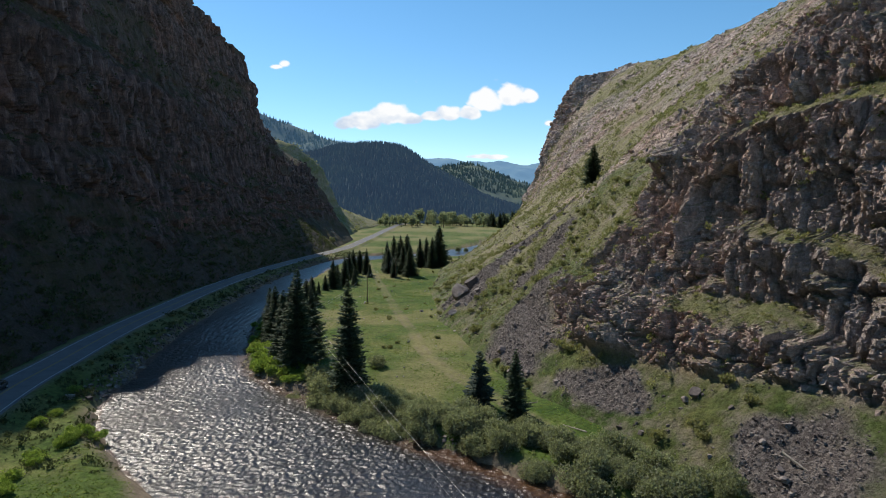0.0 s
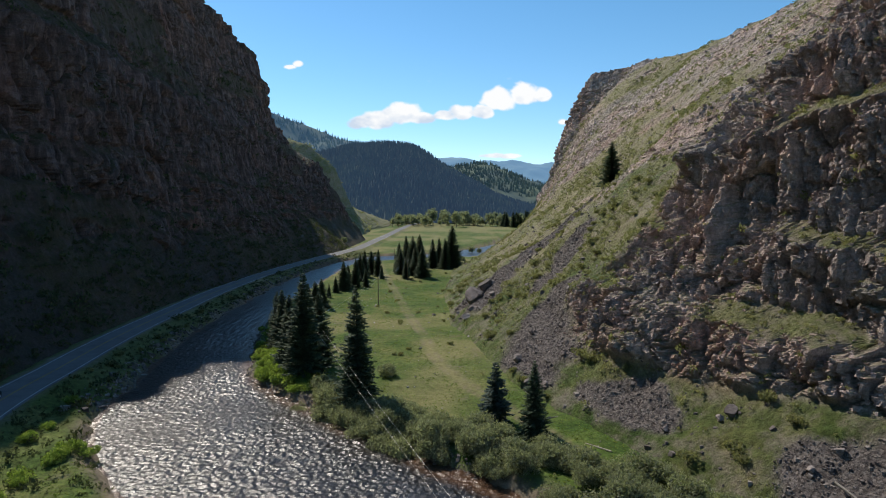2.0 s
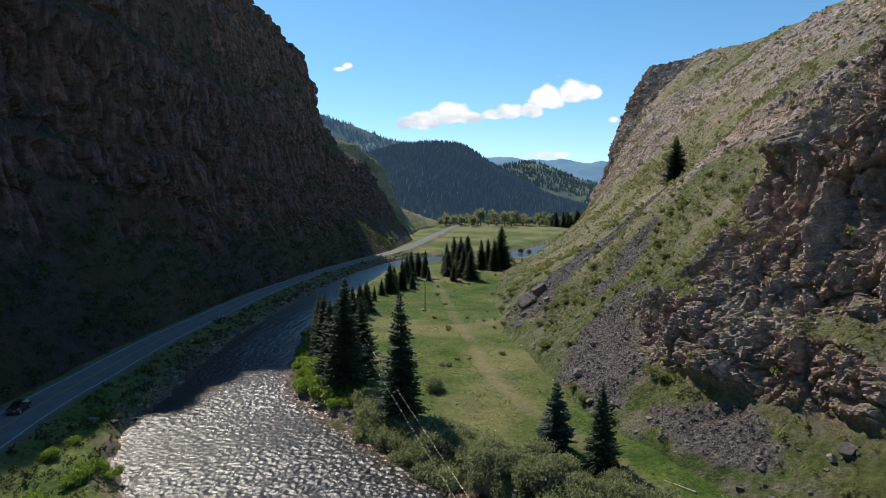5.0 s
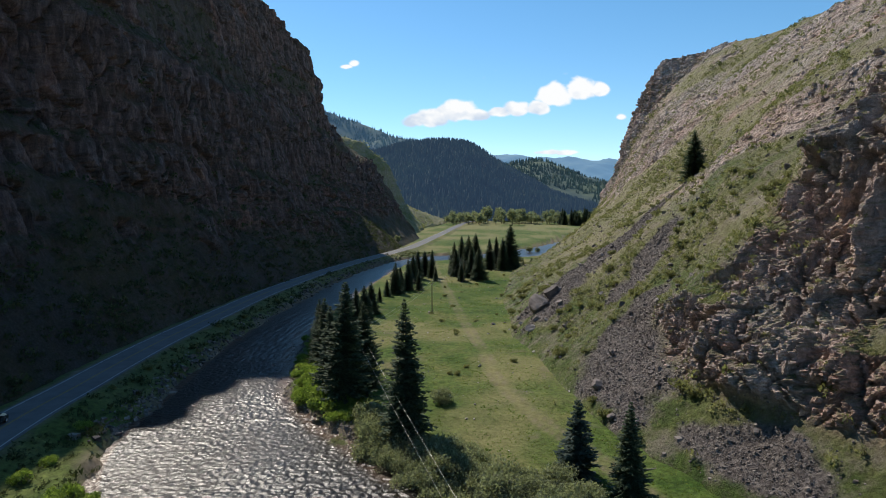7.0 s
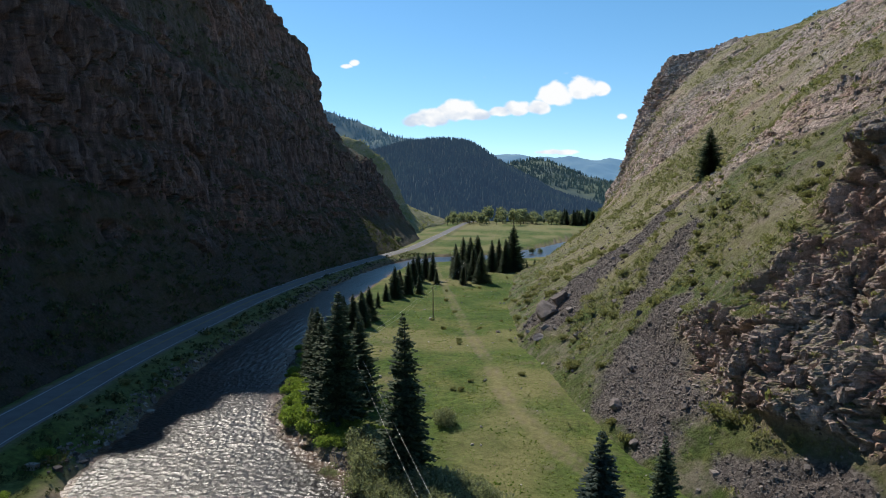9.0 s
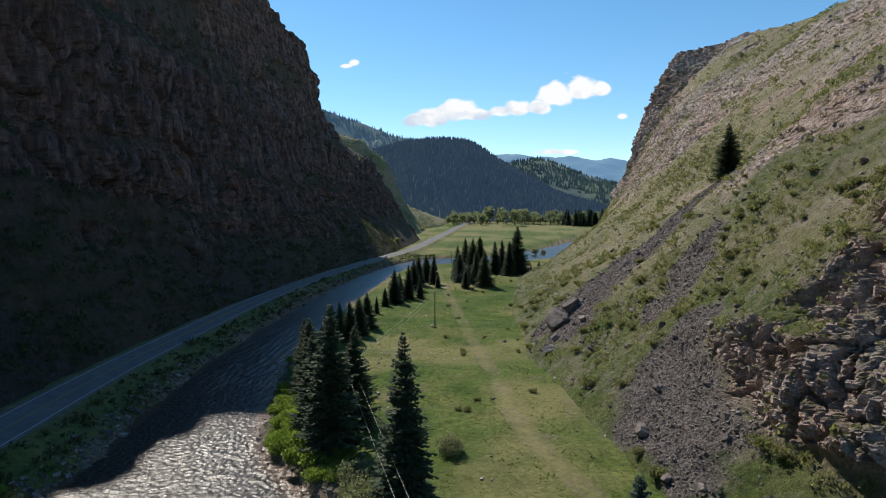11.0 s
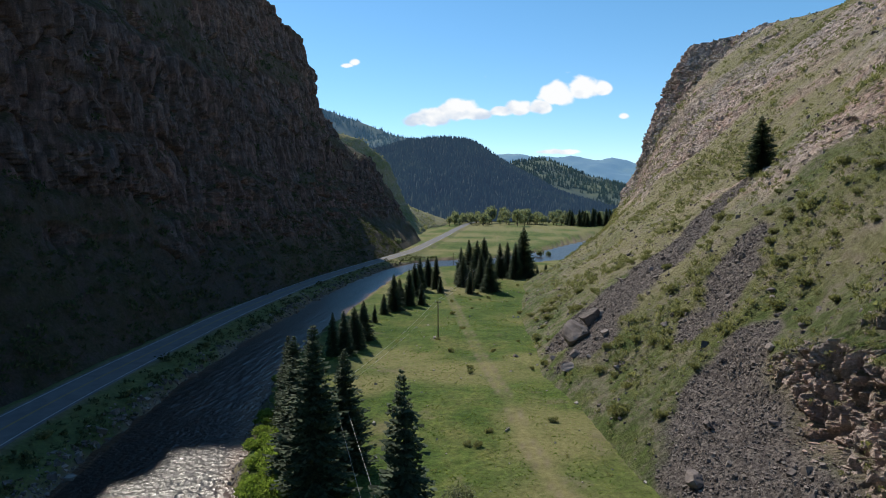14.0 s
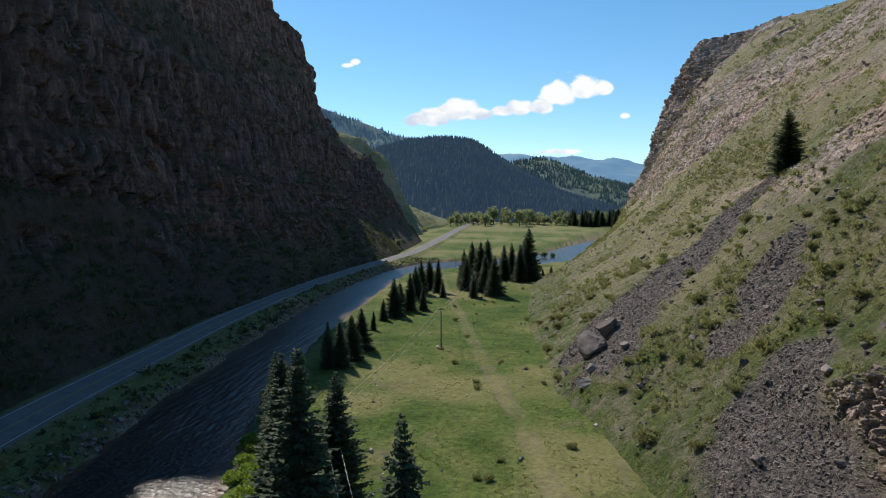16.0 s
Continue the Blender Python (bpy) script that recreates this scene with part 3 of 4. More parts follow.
ly = np.concatenate([np.arange(-150, 90, 5.0), np.arange(90, 300, 0.9), np.arange(300, 500, 0.8), np.arange(500, 640, 1.2), np.arange(640, 800, 3.0), np.arange(800, 1000, 10.0)])
nu_l = 330
P = wall(LEFT, ly, np.linspace(0, 1, nu_l))
N = normals(P)
x, y, z = P[..., 0], P[..., 1], P[..., 2]
warp = 6 * fbm(x * 0.03, y * 0.03, z * 0.03, 3, 150)
rock = smooth(16, 30, z + warp) * (1 - 0.8 * smooth(604, 616, y))
rock = np.clip(rock * (1 - 0.7 * smooth(0.35, 0.6, fbm(x * 0.02, y * 0.015, z * 0.06, 3, 155))), 0, 1)
step, shelf_mask = terraces(P, (-10, 6, 30, 58, 100, 142, 200), 0.02, 0.13, 180)
shelf_mask = shelf_mask * smooth(-0.3, 0.3, fbm(x * 0.02, y * 0.02, z * 0.04, 4, 182)) * (z < 120)
disp = 1.7 * rock_relief(P * 0.5, 0.75, 200, rock) * rock * (1 - 0.6 * shelf_mask) + (1 - rock) * 1.2 * fbm(x * 0.08, y * 0.08, z * 0.08, 4, 160)
P = P + level(N, rock) * (disp * smooth(4, 9, z))[..., None]
P[..., 0] += (step - 2.0) * rock * (y < 500)
NF = normals(P)
grass = np.clip(1 - rock + rock * smooth(0.5, 0.8, NF[..., 2]) + 0.9 * shelf_mask * smooth(0.15, 0.5, NF[..., 2]), 0, 1)
scree = smooth(0.0, 0.4, fbm(x * 0.04, y * 0.03, z * 0.02, 4, 165)) * (1 - smooth(14, 30, z)) * (1 - smooth(440, 500, y)) * 0.6
dry = np.clip(0.55 + 0.3 * fbm(x * 0.05, y * 0.05, z * 0.05, 3, 166), 0, 1)
LEFT_P, LEFT_N, LEFT_ROCK = P, NF, rock
# cliff_west gets the shade-darkened rock colour, slope_west the full one
for nm, mat, r0, r1, lab in (("cliff_west", M_ROCK_SHADED, 0, int(np.searchsorted(ly, 608)) + 1, "tall dark shaded volcanic cliff above the highway"),
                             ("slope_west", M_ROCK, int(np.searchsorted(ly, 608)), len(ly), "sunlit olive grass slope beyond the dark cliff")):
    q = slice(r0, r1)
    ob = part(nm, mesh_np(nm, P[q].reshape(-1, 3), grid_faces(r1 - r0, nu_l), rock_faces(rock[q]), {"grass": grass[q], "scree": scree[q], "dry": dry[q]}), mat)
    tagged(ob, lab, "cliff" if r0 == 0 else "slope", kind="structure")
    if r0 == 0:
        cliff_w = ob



# ---- far hills ----
def hill(name, dist, crest, depth, base, mat, label, seed, rough=6.0):
    """A hill whose crest runs along points of (x per metre of distance, height per metre)."""
    c = np.array(crest, float)
    xs = np.linspace(c[0, 0], c[-1, 0], 160)
    h = np.interp(xs, c[:, 0], c[:, 1])
    k = np.ones(9) / 9
    h = np.convolve(np.pad(h, 4, mode="edge"), k, "valid") * dist + 23.4
    x = xs * dist
    v = np.linspace(-1, 1, 60)
    XX, VV = np.meshgrid(x, v, indexing="ij")
    shape = (1 - np.abs(VV) ** 1.25)
    ZZ = base + (h[:, None] - base) * shape
    YY = dist + VV * depth
    n = fbm(XX / 160, YY / 160, 0, 4, seed)
    ZZ = ZZ + n * rough * shape * (1 - shape * 0.6) * 3
    ob = part(name, mesh_np(name, np.stack([XX, YY, ZZ], -1).reshape(-1, 3), grid_faces(160, 60)[:, ::-1], True), mat)
    return tagged(ob, label, "hill", kind="structure"), np.stack([XX, YY, ZZ], -1)


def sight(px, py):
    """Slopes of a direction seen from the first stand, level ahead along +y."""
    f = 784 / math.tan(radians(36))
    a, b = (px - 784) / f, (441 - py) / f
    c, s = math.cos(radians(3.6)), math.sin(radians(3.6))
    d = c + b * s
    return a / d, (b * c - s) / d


FOREST_CREST = [sight(*p) for p in ((380, 330), (480, 290), (545, 272), (600, 260), (640, 256), (690, 254), (720, 260), (750, 280), (800, 312), (850, 340), (900, 362), (950, 376))]
BACK_CREST = [sight(*p) for p in ((300, 120), (400, 170), (465, 198), (500, 215), (545, 233), (600, 247), (660, 258), (720, 280), (800, 330))]
MID_CREST = [sight(*p) for p in ((700, 345), (770, 298), (800, 288), (828, 281), (860, 292), (900, 310), (950, 325), (1000, 338), (1100, 352), (1300, 362))]
BLUE_CREST = [sight(*p) for p in ((560, 300), (660, 280), (740, 271), (790, 278), (850, 283), (920, 283), (960, 291), (1020, 300), (1120, 310), (1400, 330))]
hill_1, H1 = hill("hill_1", 1500, FOREST_CREST, 520, 12, M_HAZE_GLOW["haze_glow_forest"], "dark conifer-covered hill across the valley", 300)
hill_2, H2 = hill("hill_2", 2700, BACK_CREST, 700, 12, M_HAZE_GLOW["haze_glow_ridge"], "high wooded ridge beyond the valley", 310, 14)
hill_3, H3 = hill("hill_3", 2400, MID_CREST, 600, 12, M_HAZE_GLOW["haze_glow_hill"], "wooded hill with pale meadow clearings", 320, 10)
hill_4, H4 = hill("hill_4", 3900, BLUE_CREST, 700, 12, M_HAZE_GLOW["haze_glow_mountain"], "distant mountain ridge blue with haze", 330, 16)

# ---- plants ----
def tri_mesh(name, tris, smooth_shade=False):
    v = np.asarray(tris, float).reshape(-1, 3)
    return mesh_np(name, v, np.arange(len(v)).reshape(-1, 3), smooth_shade)


def spruce_meshes(rng, height, width, whorls=34, arms=11, thin=0.0):
    """Trunk and crown of a spruce: whorls of drooping boughs made of needle sprays, with an uneven outline."""
    tris = []
    lean = rng.normal(0, 0.006, 2)
    for w in range(whorls):
        t = (w + rng.uniform(-0.3, 0.3)) / whorls
        z0 = height * (0.05 + 0.94 * t)
        reach = width * (1 - t) ** 0.82 * rng.uniform(0.78, 1.12) + 0.12
        for a in range(max(4, int(arms * (1 - 0.55 * t)))):
            if rng.random() < thin:
                continue
            ang = rng.uniform(0, 2 * math.pi)
            ln = reach * rng.uniform(0.6, 1.12)
            droop = rng.uniform(0.12, 0.5) * (1 - 0.9 * t) - 0.35 * t
            d = np.array([math.cos(ang), math.sin(ang), 0])
            s = np.array([-d[1], d[0], 0])
            n = max(3, int(ln / 0.55))
            for q in range(n):
                f0 = (q + 0.3) / n
                c = d * ln * f0 + np.array([0, 0, z0 - ln * droop * f0 + 0.16 * ln * f0 * f0])
                sp = (0.16 + 0.34 * ln * (1 - f0) * 0.8) * rng.uniform(0.7, 1.25)
                fw = d * (ln / n) * 1.7
                dr = np.array([0, 0, -rng.uniform(0.1, 0.35) * (0.4 + sp)])
                for sg in (-1, 1):
                    tris.append((c - fw * 0.25, c + fw * 0.55, c + s * sg * sp + fw * 0.35 + dr))
                tris.append((c - fw * 0.2, c + fw * 0.6, c + fw * 0.25 + np.array([0, 0, -0.22 - 0.4 * sp])))
    tris = np.array(tris)
    tris[..., 0] += lean[0] * tris[..., 2]
    tris[..., 1] += lean[1] * tris[..., 2]
    bm = bmesh.new()
    bmesh.ops.create_cone(bm, cap_ends=True, segments=7, radius1=0.016 * height + 0.05, radius2=0.02, depth=height * 0.97)
    bmesh.ops.translate(bm, verts=bm.verts, vec=(0, 0, height * 0.485 - 0.4))
    trunk = bpy.data.meshes.new("trunk")
    bm.to_mesh(trunk)
    bm.free()
    return trunk, tri_mesh("crown", tris)


def leaf_ball(rng, n, rx, rz, leaf, lobes=6, base=0.1):
    """A shrub's leaves: many small blades in uneven lobes."""
    centres = [(rng.uniform(-0.55, 0.55) * rx, rng.uniform(-0.55, 0.55) * rx, rz * rng.uniform(0.35, 0.75), rng.uniform(0.35, 0.65)) for _ in range(lobes)]
    tris = []
    for i in range(n):
        cx, cy, cz, r = centres[int(rng.integers(lobes))]
        d = rng.normal(0, 1, 3)
        d /= np.linalg.norm(d)
        rad = r * rng.uniform(0.55, 1.05)
        p = np.array([cx + d[0] * rad * rx, cy + d[1] * rad * rx, max(base * rng.random(), cz + d[2] * rad * rz * 0.8)])
        a, b = rng.normal(0, 1, 3), rng.normal(0, 1, 3)
        a[2] = abs(a[2]) + 0.6
        a, b = a / np.linalg.norm(a) * leaf * rng.uniform(0.7, 1.5), b / np.linalg.norm(b) * leaf * 0.55
        tris.append((p - b, p + b, p + a))
    return np.array(tris)


def plant(name, me_list, spots, label, category, group=""):
    """Copies of a few plants, set down at spots of (x, y, z, turn, scale)."""
    made = []
    for i, (px, py, pz, turn, sc) in enumerate(spots):
        parts = me_list[i % len(me_list)]
        root = new(name)
        tagged(root, label if isinstance(label, str) else label[i], category, group)
        for nm, me in parts:
            part(nm, me, None, root)
        root.matrix_basis = Matrix.LocRotScale((px, py, pz), Euler((0, 0, turn)), (sc * rng.uniform(0.9, 1.3), sc * rng.uniform(0.9, 1.3), sc))
        made.append(root)
    return made


def floor_at(px, py):
    z, _, _ = floor_height(np.array([px], float), np.array([py], float))
    return float(z[0])


rng = np.random.default_rng(5)
SPRUCES = []
for k in range(4):
    t_me, c_me = spruce_meshes(rng, 20.0, 4.3 + 0.35 * k, 54, 20)
    t_me.materials.append(M_BARK)
    c_me.materials.append(M_NEEDLES)
    SPRUCES.append([("trunk", t_me), ("crown", c_me)])
t_me, c_me = spruce_meshes(rng, 22.0, 4.0, 58, 20, 0.05)
t_me.materials.append(M_BARK)
c_me.materials.append(M_NEEDLES)
SLIM = [[("trunk", t_me), ("crown", c_me)]]
BLUE = []
t_me, c_me = spruce_meshes(rng, 10.0, 2.5, 34, 14)
t_me.materials.append(M_BARK)
c_me.materials.append(M_BLUE_NEEDLES)
BLUE.append([("trunk", t_me), ("crown", c_me)])


def spots(rows, full):
    return [(px, py, floor_at(px, py) - 0.2, rng.uniform(0, 6.28), h / full) for px, py, h in rows]


plant("spruce", SPRUCES, spots([(-28.2, 116.5, 20), (-32, 121, 15.5), (-27.6, 126, 15.5), (-38.5, 139, 14), (-41, 143, 13)], 20), "tall dark green spruce on the river bank", "tree", "spruces on the bank")
plant("spruce", SLIM, spots([(-15.8, 101.5, 20.2)], 22), "tall slim dark spruce standing alone on the meadow edge", "tree", "spruces on the bank")
plant("spruce", BLUE, spots([(5.6, 93, 9.6)], 10), "small blue-grey spruce among willow shrubs", "tree", "small spruces")
plant("spruce", SPRUCES[1:2], spots([(10.7, 88.5, 11)], 20), "small dark green spruce among willow shrubs", "tree", "small spruces")
BANK_ROW = [(-45.2, 180.4, 9.8), (-43.4, 182.4, 10.1), (-42.7, 197.7, 9.9), (-42.5, 188.4, 9.9), (-44.7, 217.9, 5.4), (-44.9, 231.3, 6.4), (-42.8, 236.8, 11.8), (-42.9, 246.4, 9.5), (-40.3, 248.8, 12.2), (-36.6, 251.3, 7.6), (-41.9, 282.8, 13.2), (-40.9, 298.4, 11.9), (-36.5, 289.4, 13.3), (-33.3, 276.8, 6.4), (-42.2, 271.8, 12.2)]
plant("spruce", SPRUCES, spots(BANK_ROW, 20), "dark green spruce in the row along the river bank", "tree", "spruces along the river")
COPSE = [(-28.0, 303.2, 15.6), (-25.9, 321.7, 18.0), (-21.9, 312.7, 18.5), (-20.3, 343.5, 18.1), (-22.5, 278.0, 9.0), (-15.2, 281.6, 14.7), (-26.3, 295.2, 12.9), (-19.1, 291.3, 14.4), (-12.5, 333.4, 16.2), (-9.3, 340.2, 16.3), (-5.7, 323.9, 16.8), (-2.0, 328.3, 23.3), (-3.4, 345.4, 18.1), (0.5, 332.7, 12.6), (9.2, 353.9, 4.5), (4.9, 346.4, 3.9)]
plant("spruce", SPRUCES, spots(COPSE, 20), "dark green spruce in the copse at the river bend", "tree", "spruces in the copse")


# ---- places on the slope ----
def on_slope(px, py):
    """The place and normal of the east slope above a spot of the plan."""
    q = RIGHT_P[..., :2] - np.array([px, py])
    i, j = np.unravel_index(np.argmin((q**2).sum(-1)), q.shape[:2])
    return RIGHT_P[i, j], RIGHT_N[i, j]


def height_at(px, py):
    p, _ = on_slope(px, py)
    f = floor_at(px, py)
    return max(f, float(p[2])) if abs(p[0] - px) < 3 and abs(p[1] - py) < 3 else f


def slope_samples(mask, n, y0, y1, z1=200.0, sheet=None):
    """Random places on the east slope where a mask holds, as rows and columns of its sheet."""
    S = RIGHT_P if sheet is None else sheet
    area = np.linalg.norm(np.cross(np.gradient(S, axis=0), np.gradient(S, axis=1)), axis=-1)
    w = area * mask * (S[..., 1] > y0) * (S[..., 1] < y1) * (S[..., 2] < z1) * (S[..., 2] > 2.2)
    w = (w / w.sum()).ravel()
    return np.unravel_index(rng.choice(w.size, n, p=w), mask.shape)


# ---- stones ----
CUBE = np.array([(-1, -1, -1), (1, -1, -1), (1, 1, -1), (-1, 1, -1), (-1, -1, 1), (1, -1, 1), (1, 1, 1), (-1, 1, 1)], float)
CUBE_F = np.array([(0, 3, 2, 1), (4, 5, 6, 7), (0, 1, 5, 4), (1, 2, 6, 5), (2, 3, 7, 6), (3, 0, 4, 7)])


def stones_mesh(name, places, sizes):
    n = len(places)
    v = CUBE[None] * rng.uniform(0.55, 1.0, (n, 8, 1)) * rng.uniform(0.5, 1.0, (n, 1, 3)) * np.asarray(sizes)[:, None, None]
    a, b = rng.uniform(0, 6.28, n), rng.uniform(-0.7, 0.7, n)
    ca, sa, cb, sb = np.cos(a)[:, None], np.sin(a)[:, None], np.cos(b)[:, None], np.sin(b)[:, None]
    x, z = v[..., 0] * cb - v[..., 2] * sb, v[..., 0] * sb + v[..., 2] * cb
    x, y = x * ca - v[..., 1] * sa, x * sa + v[..., 1] * ca
    v = np.stack([x, y, z], -1) + np.asarray(places)[:, None, :]
    f = CUBE_F[None] + (np.arange(n) * 8)[:, None, None]
    return mesh_np(name, v.reshape(-1, 3), f.reshape(-1, 4), False)


i, j = slope_samples(RIGHT_SCREE ** 1.2, 26000, 52, 250)
sizes = np.minimum(0.05 + rng.exponential(0.05, len(i)), 0.55)
scree_stones = part("scree_stones", stones_mesh("scree_stones", RIGHT_P[i, j] + rng.normal(0, 0.12, (len(i), 3)) * np.array([1, 1, 0.1]), sizes), M_STONE)
tagged(scree_stones, "loose dark grey and brown scree stones on the slope", "scree", kind="stuff")
i, j = slope_samples((1 - RIGHT_ROCK) * (1 - RIGHT_SCREE), 5000, 55, 330)
sizes = np.minimum(0.08 + rng.exponential(0.10, len(i)), 0.8)
slope_stones = part("slope_stones", stones_mesh("slope_stones", RIGHT_P[i, j], sizes), M_STONE)
tagged(slope_stones, "scattered stones lying in the slope grass", "stones", kind="stuff")


# broken rock along the foot of the road bank
left_edge = np.array([p for p in bend(RIVER_LEFT, 6) if 100 < p[1] < 400])
q = left_edge[rng.integers(len(left_edge), size=2600)] + np.column_stack([rng.normal(-1.2, 1.6, 2600), rng.normal(0, 2.0, 2600)])
bank_z, _, bank_r = floor_height(q[:, 0], q[:, 1])
keep = (bank_z > -0.35) & (bank_r > 6)
bank_stones = part("bank_stones", stones_mesh("bank_stones", np.column_stack([q, bank_z])[keep], 0.1 + rng.exponential(0.16, int(keep.sum()))), M_STONE)
tagged(bank_stones, "broken rock lining the river bank under the road", "stones", kind="stuff")
bar = np.array([p for p in bend(RIVER_RIGHT, 6) if 78 < p[1] < 165 and p[0] < 3])
q = bar[rng.integers(len(bar), size=3200)] + np.column_stack([rng.normal(0.6, 0.9, 3200), rng.normal(0.4, 0.9, 3200)])
bank_z, _, _ = floor_height(q[:, 0], q[:, 1])
gravel = part("bank_gravel", stones_mesh("bank_gravel", np.column_stack([q, np.maximum(bank_z, -0.1)]), 0.06 + rng.exponential(0.06, len(q))), M_STONE)
tagged(gravel, "gravel and cobbles along the water's edge", "gravel", kind="stuff")


# ---- broken blocks and columns of the cliffs ----
def blocks_mesh(name, q, n, w, h, d, sink=0.34):
    """Angular upright blocks bedded in a rock face, each turned to the face with a little play."""
    k = len(q)
    v = CUBE[None] * 0.5 * np.stack([d, w, h], -1)[:, None, :]
    v = v * rng.uniform(0.3, 1.0, (k, 8, 3))
    a = np.arctan2(n[:, 1], n[:, 0]) + rng.normal(0, 0.35, k)
    lean = rng.normal(0.08, 0.16, k)
    x = v[..., 0] - lean[:, None] * v[..., 2] - (sink * d)[:, None]
    y = v[..., 1] + rng.normal(0, 0.14, k)[:, None] * v[..., 2]
    ca, sa = np.cos(a)[:, None], np.sin(a)[:, None]
    v = np.stack([x * ca - y * sa, x * sa + y * ca, v[..., 2]], -1) + q[:, None, :]
    f = CUBE_F[None] + (np.arange(k) * 8)[:, None, None]
    return mesh_np(name, v.reshape(-1, 3), f.reshape(-1, 4), False)


def face_blocks(name, sheet, nrm, mask, count, y0, y1, wide, tall, mat, parent, label, z1=200.0):
    i, j = slope_samples(mask, count, y0, y1, z1, sheet)
    q, n = sheet[i, j], nrm[i, j]
    grain = np.exp(0.4 * fbm(q[:, 0] * 0.06, q[:, 1] * 0.06, q[:, 2] * 0.09, 3, 611))
    w = wide * grain * np.exp(rng.normal(0, 0.38, count).clip(-1, 0.8))
    h = tall * grain * np.exp(rng.normal(0, 0.42, count).clip(-1, 0.8)) * (1.0 - 0.6 * np.clip(n[:, 2], 0, 1))
    d = w * rng.uniform(0.7, 1.3, count)
    ob = part(name, blocks_mesh(name, q, n, w, h, d), mat, parent, label)
    return tagged(ob, kind="stuff")


face_blocks("rock_blocks", RIGHT_P, RIGHT_N, RIGHT_ROCK * (1 - 0.9 * RIGHT_LEDGE), 9500, 52, 132, 0.62, 0.9, M_ROCK, cliff_r, "angular broken blocks of brown volcanic rock", 85)
face_blocks("rock_blocks", RIGHT_P, RIGHT_N, RIGHT_ROCK ** 3, 4200, 132, 420, 1.0, 1.3, M_ROCK, cliff_r, "angular outcrop blocks of brown volcanic rock")
face_blocks("rock_blocks", LEFT_P, LEFT_N, LEFT_ROCK ** 2, 600, 500, 604, 3.2, 5.5, M_ROCK_SHADED, cliff_w, "shade-darkened jointed rock of the far spur")


def boulder_mesh(seed, sub=3):
    bm = bmesh.new()
    bmesh.ops.create_icosphere(bm, subdivisions=sub, radius=1.0)
    r = np.random.default_rng(seed)
    planes = [(Vector(r.normal(0, 1, 3)).normalized(), r.uniform(0.42, 0.78)) for _ in range(12)]
    for v in bm.verts:
        for n, d in planes:
            over = v.co.dot(n) - d
            if over > 0:
                v.co -= n * over
        v.co += Vector(r.normal(0, 0.018, 3))
    me = bpy.data.meshes.new("boulder")
    bm.to_mesh(me)
    bm.free()
    me.materials.append(M_BOULDER)
    return me


M_BOULDER = make_plain("boulder_rock", [(0.1, 0.084, 0.078), (0.185, 0.155, 0.143), (0.31, 0.265, 0.24)], 0.9, 0.9, relief=0.8, dist=0.15)
BOULDERS = [boulder_mesh(40 + k) for k in range(5)]


def boulder(px, py, sx, sy, sz, k, label="angular grey-brown boulder fallen on the slope", tilt=0.2):
    ob = new("boulder", BOULDERS[k % 5])
    ob.matrix_basis = Matrix.LocRotScale((px, py, height_at(px, py) + sz * 0.45), Euler((tilt, rng.uniform(-0.2, 0.2), rng.uniform(0, 6))), (sx, sy, sz))
    tagged(ob, label, "boulder", "boulders below the cliff")


boulder(5.8, 175.5, 4.2, 3.4, 3.0, 0, "large angular grey boulder beside the scree")
boulder(8.6, 180.5, 2.8, 2.4, 2.0, 1, "grey boulder leaning on a larger one")
boulder(10.3, 181.5, 2.2, 1.6, 1.2, 2, "flat grey boulder at the scree's edge")
boulder(2.5, 166.0, 2.0, 1.5, 1.1, 3, "dark boulder in the grass at the slope's foot")
boulder(4.2, 168.5, 1.5, 1.2, 0.9, 4, "dark boulder in the grass at the slope's foot")
boulder(11.9, 121.0, 1.7, 1.3, 1.0, 2, "pale grey boulder lying on the scree")
boulder(33.4, 79.3, 1.3, 1.0, 0.9, 1, "rough grey boulder in the slope grass")
boulder(32.2, 79.6, 0.8, 0.7, 0.6, 3, "rough grey boulder in the slope grass")
boulder(-6.5, 184.0, 0.9, 0.7, 0.5, 0, "pale stone lying in the meadow")
i, j = slope_samples(RIGHT_SCREE + 0.15 * (1 - RIGHT_ROCK), 55, 60, 250, 45)
for k, (a, b) in enumerate(zip(i, j)):
    q, s0 = RIGHT_P[a, b], rng.uniform(0.5, 1.1)
    boulder(float(q[0]), float(q[1]), s0, s0 * rng.uniform(0.6, 0.9), s0 * rng.uniform(0.5, 0.8), k)

# ---- shrubs ----
WILLOWS, BRIGHTS, SAGES = [], [], []
for k in range(5):
    me = tri_mesh("leaves", leaf_ball(rng, 2300, 1.9, 2.5, 0.19, 10))
    me.materials.append(M_WILLOW)
    WILLOWS.append([("leaves", me)])
for k in range(3):
    me = tri_mesh("leaves", leaf_ball(rng, 1400, 1.8, 1.9, 0.24, 8))
    me.materials.append(M_BRIGHT)
    BRIGHTS.append([("leaves", me)])
for k in range(3):
    me = tri_mesh("leaves", leaf_ball(rng, 700, 1.2, 1.3, 0.22, 7))
    me.materials.append(M_SAGE)
    SAGES.append([("leaves", me)])

right_bank = np.array([p for p in RIVER_RIGHT if 30 < p[1] < 104 and p[0] < 40])
rows = []
for k in range(190):
    q = right_bank[int(rng.integers(len(right_bank)))] + rng.normal(0, 1.6, 2)
    wide = 9.0 if q[0] > -4 else 3.5
    off = rng.uniform(0.2, wide)
    rows.append((q[0] + off * 0.72, q[1] + off * 0.7, rng.uniform(0.55, 1.25)))
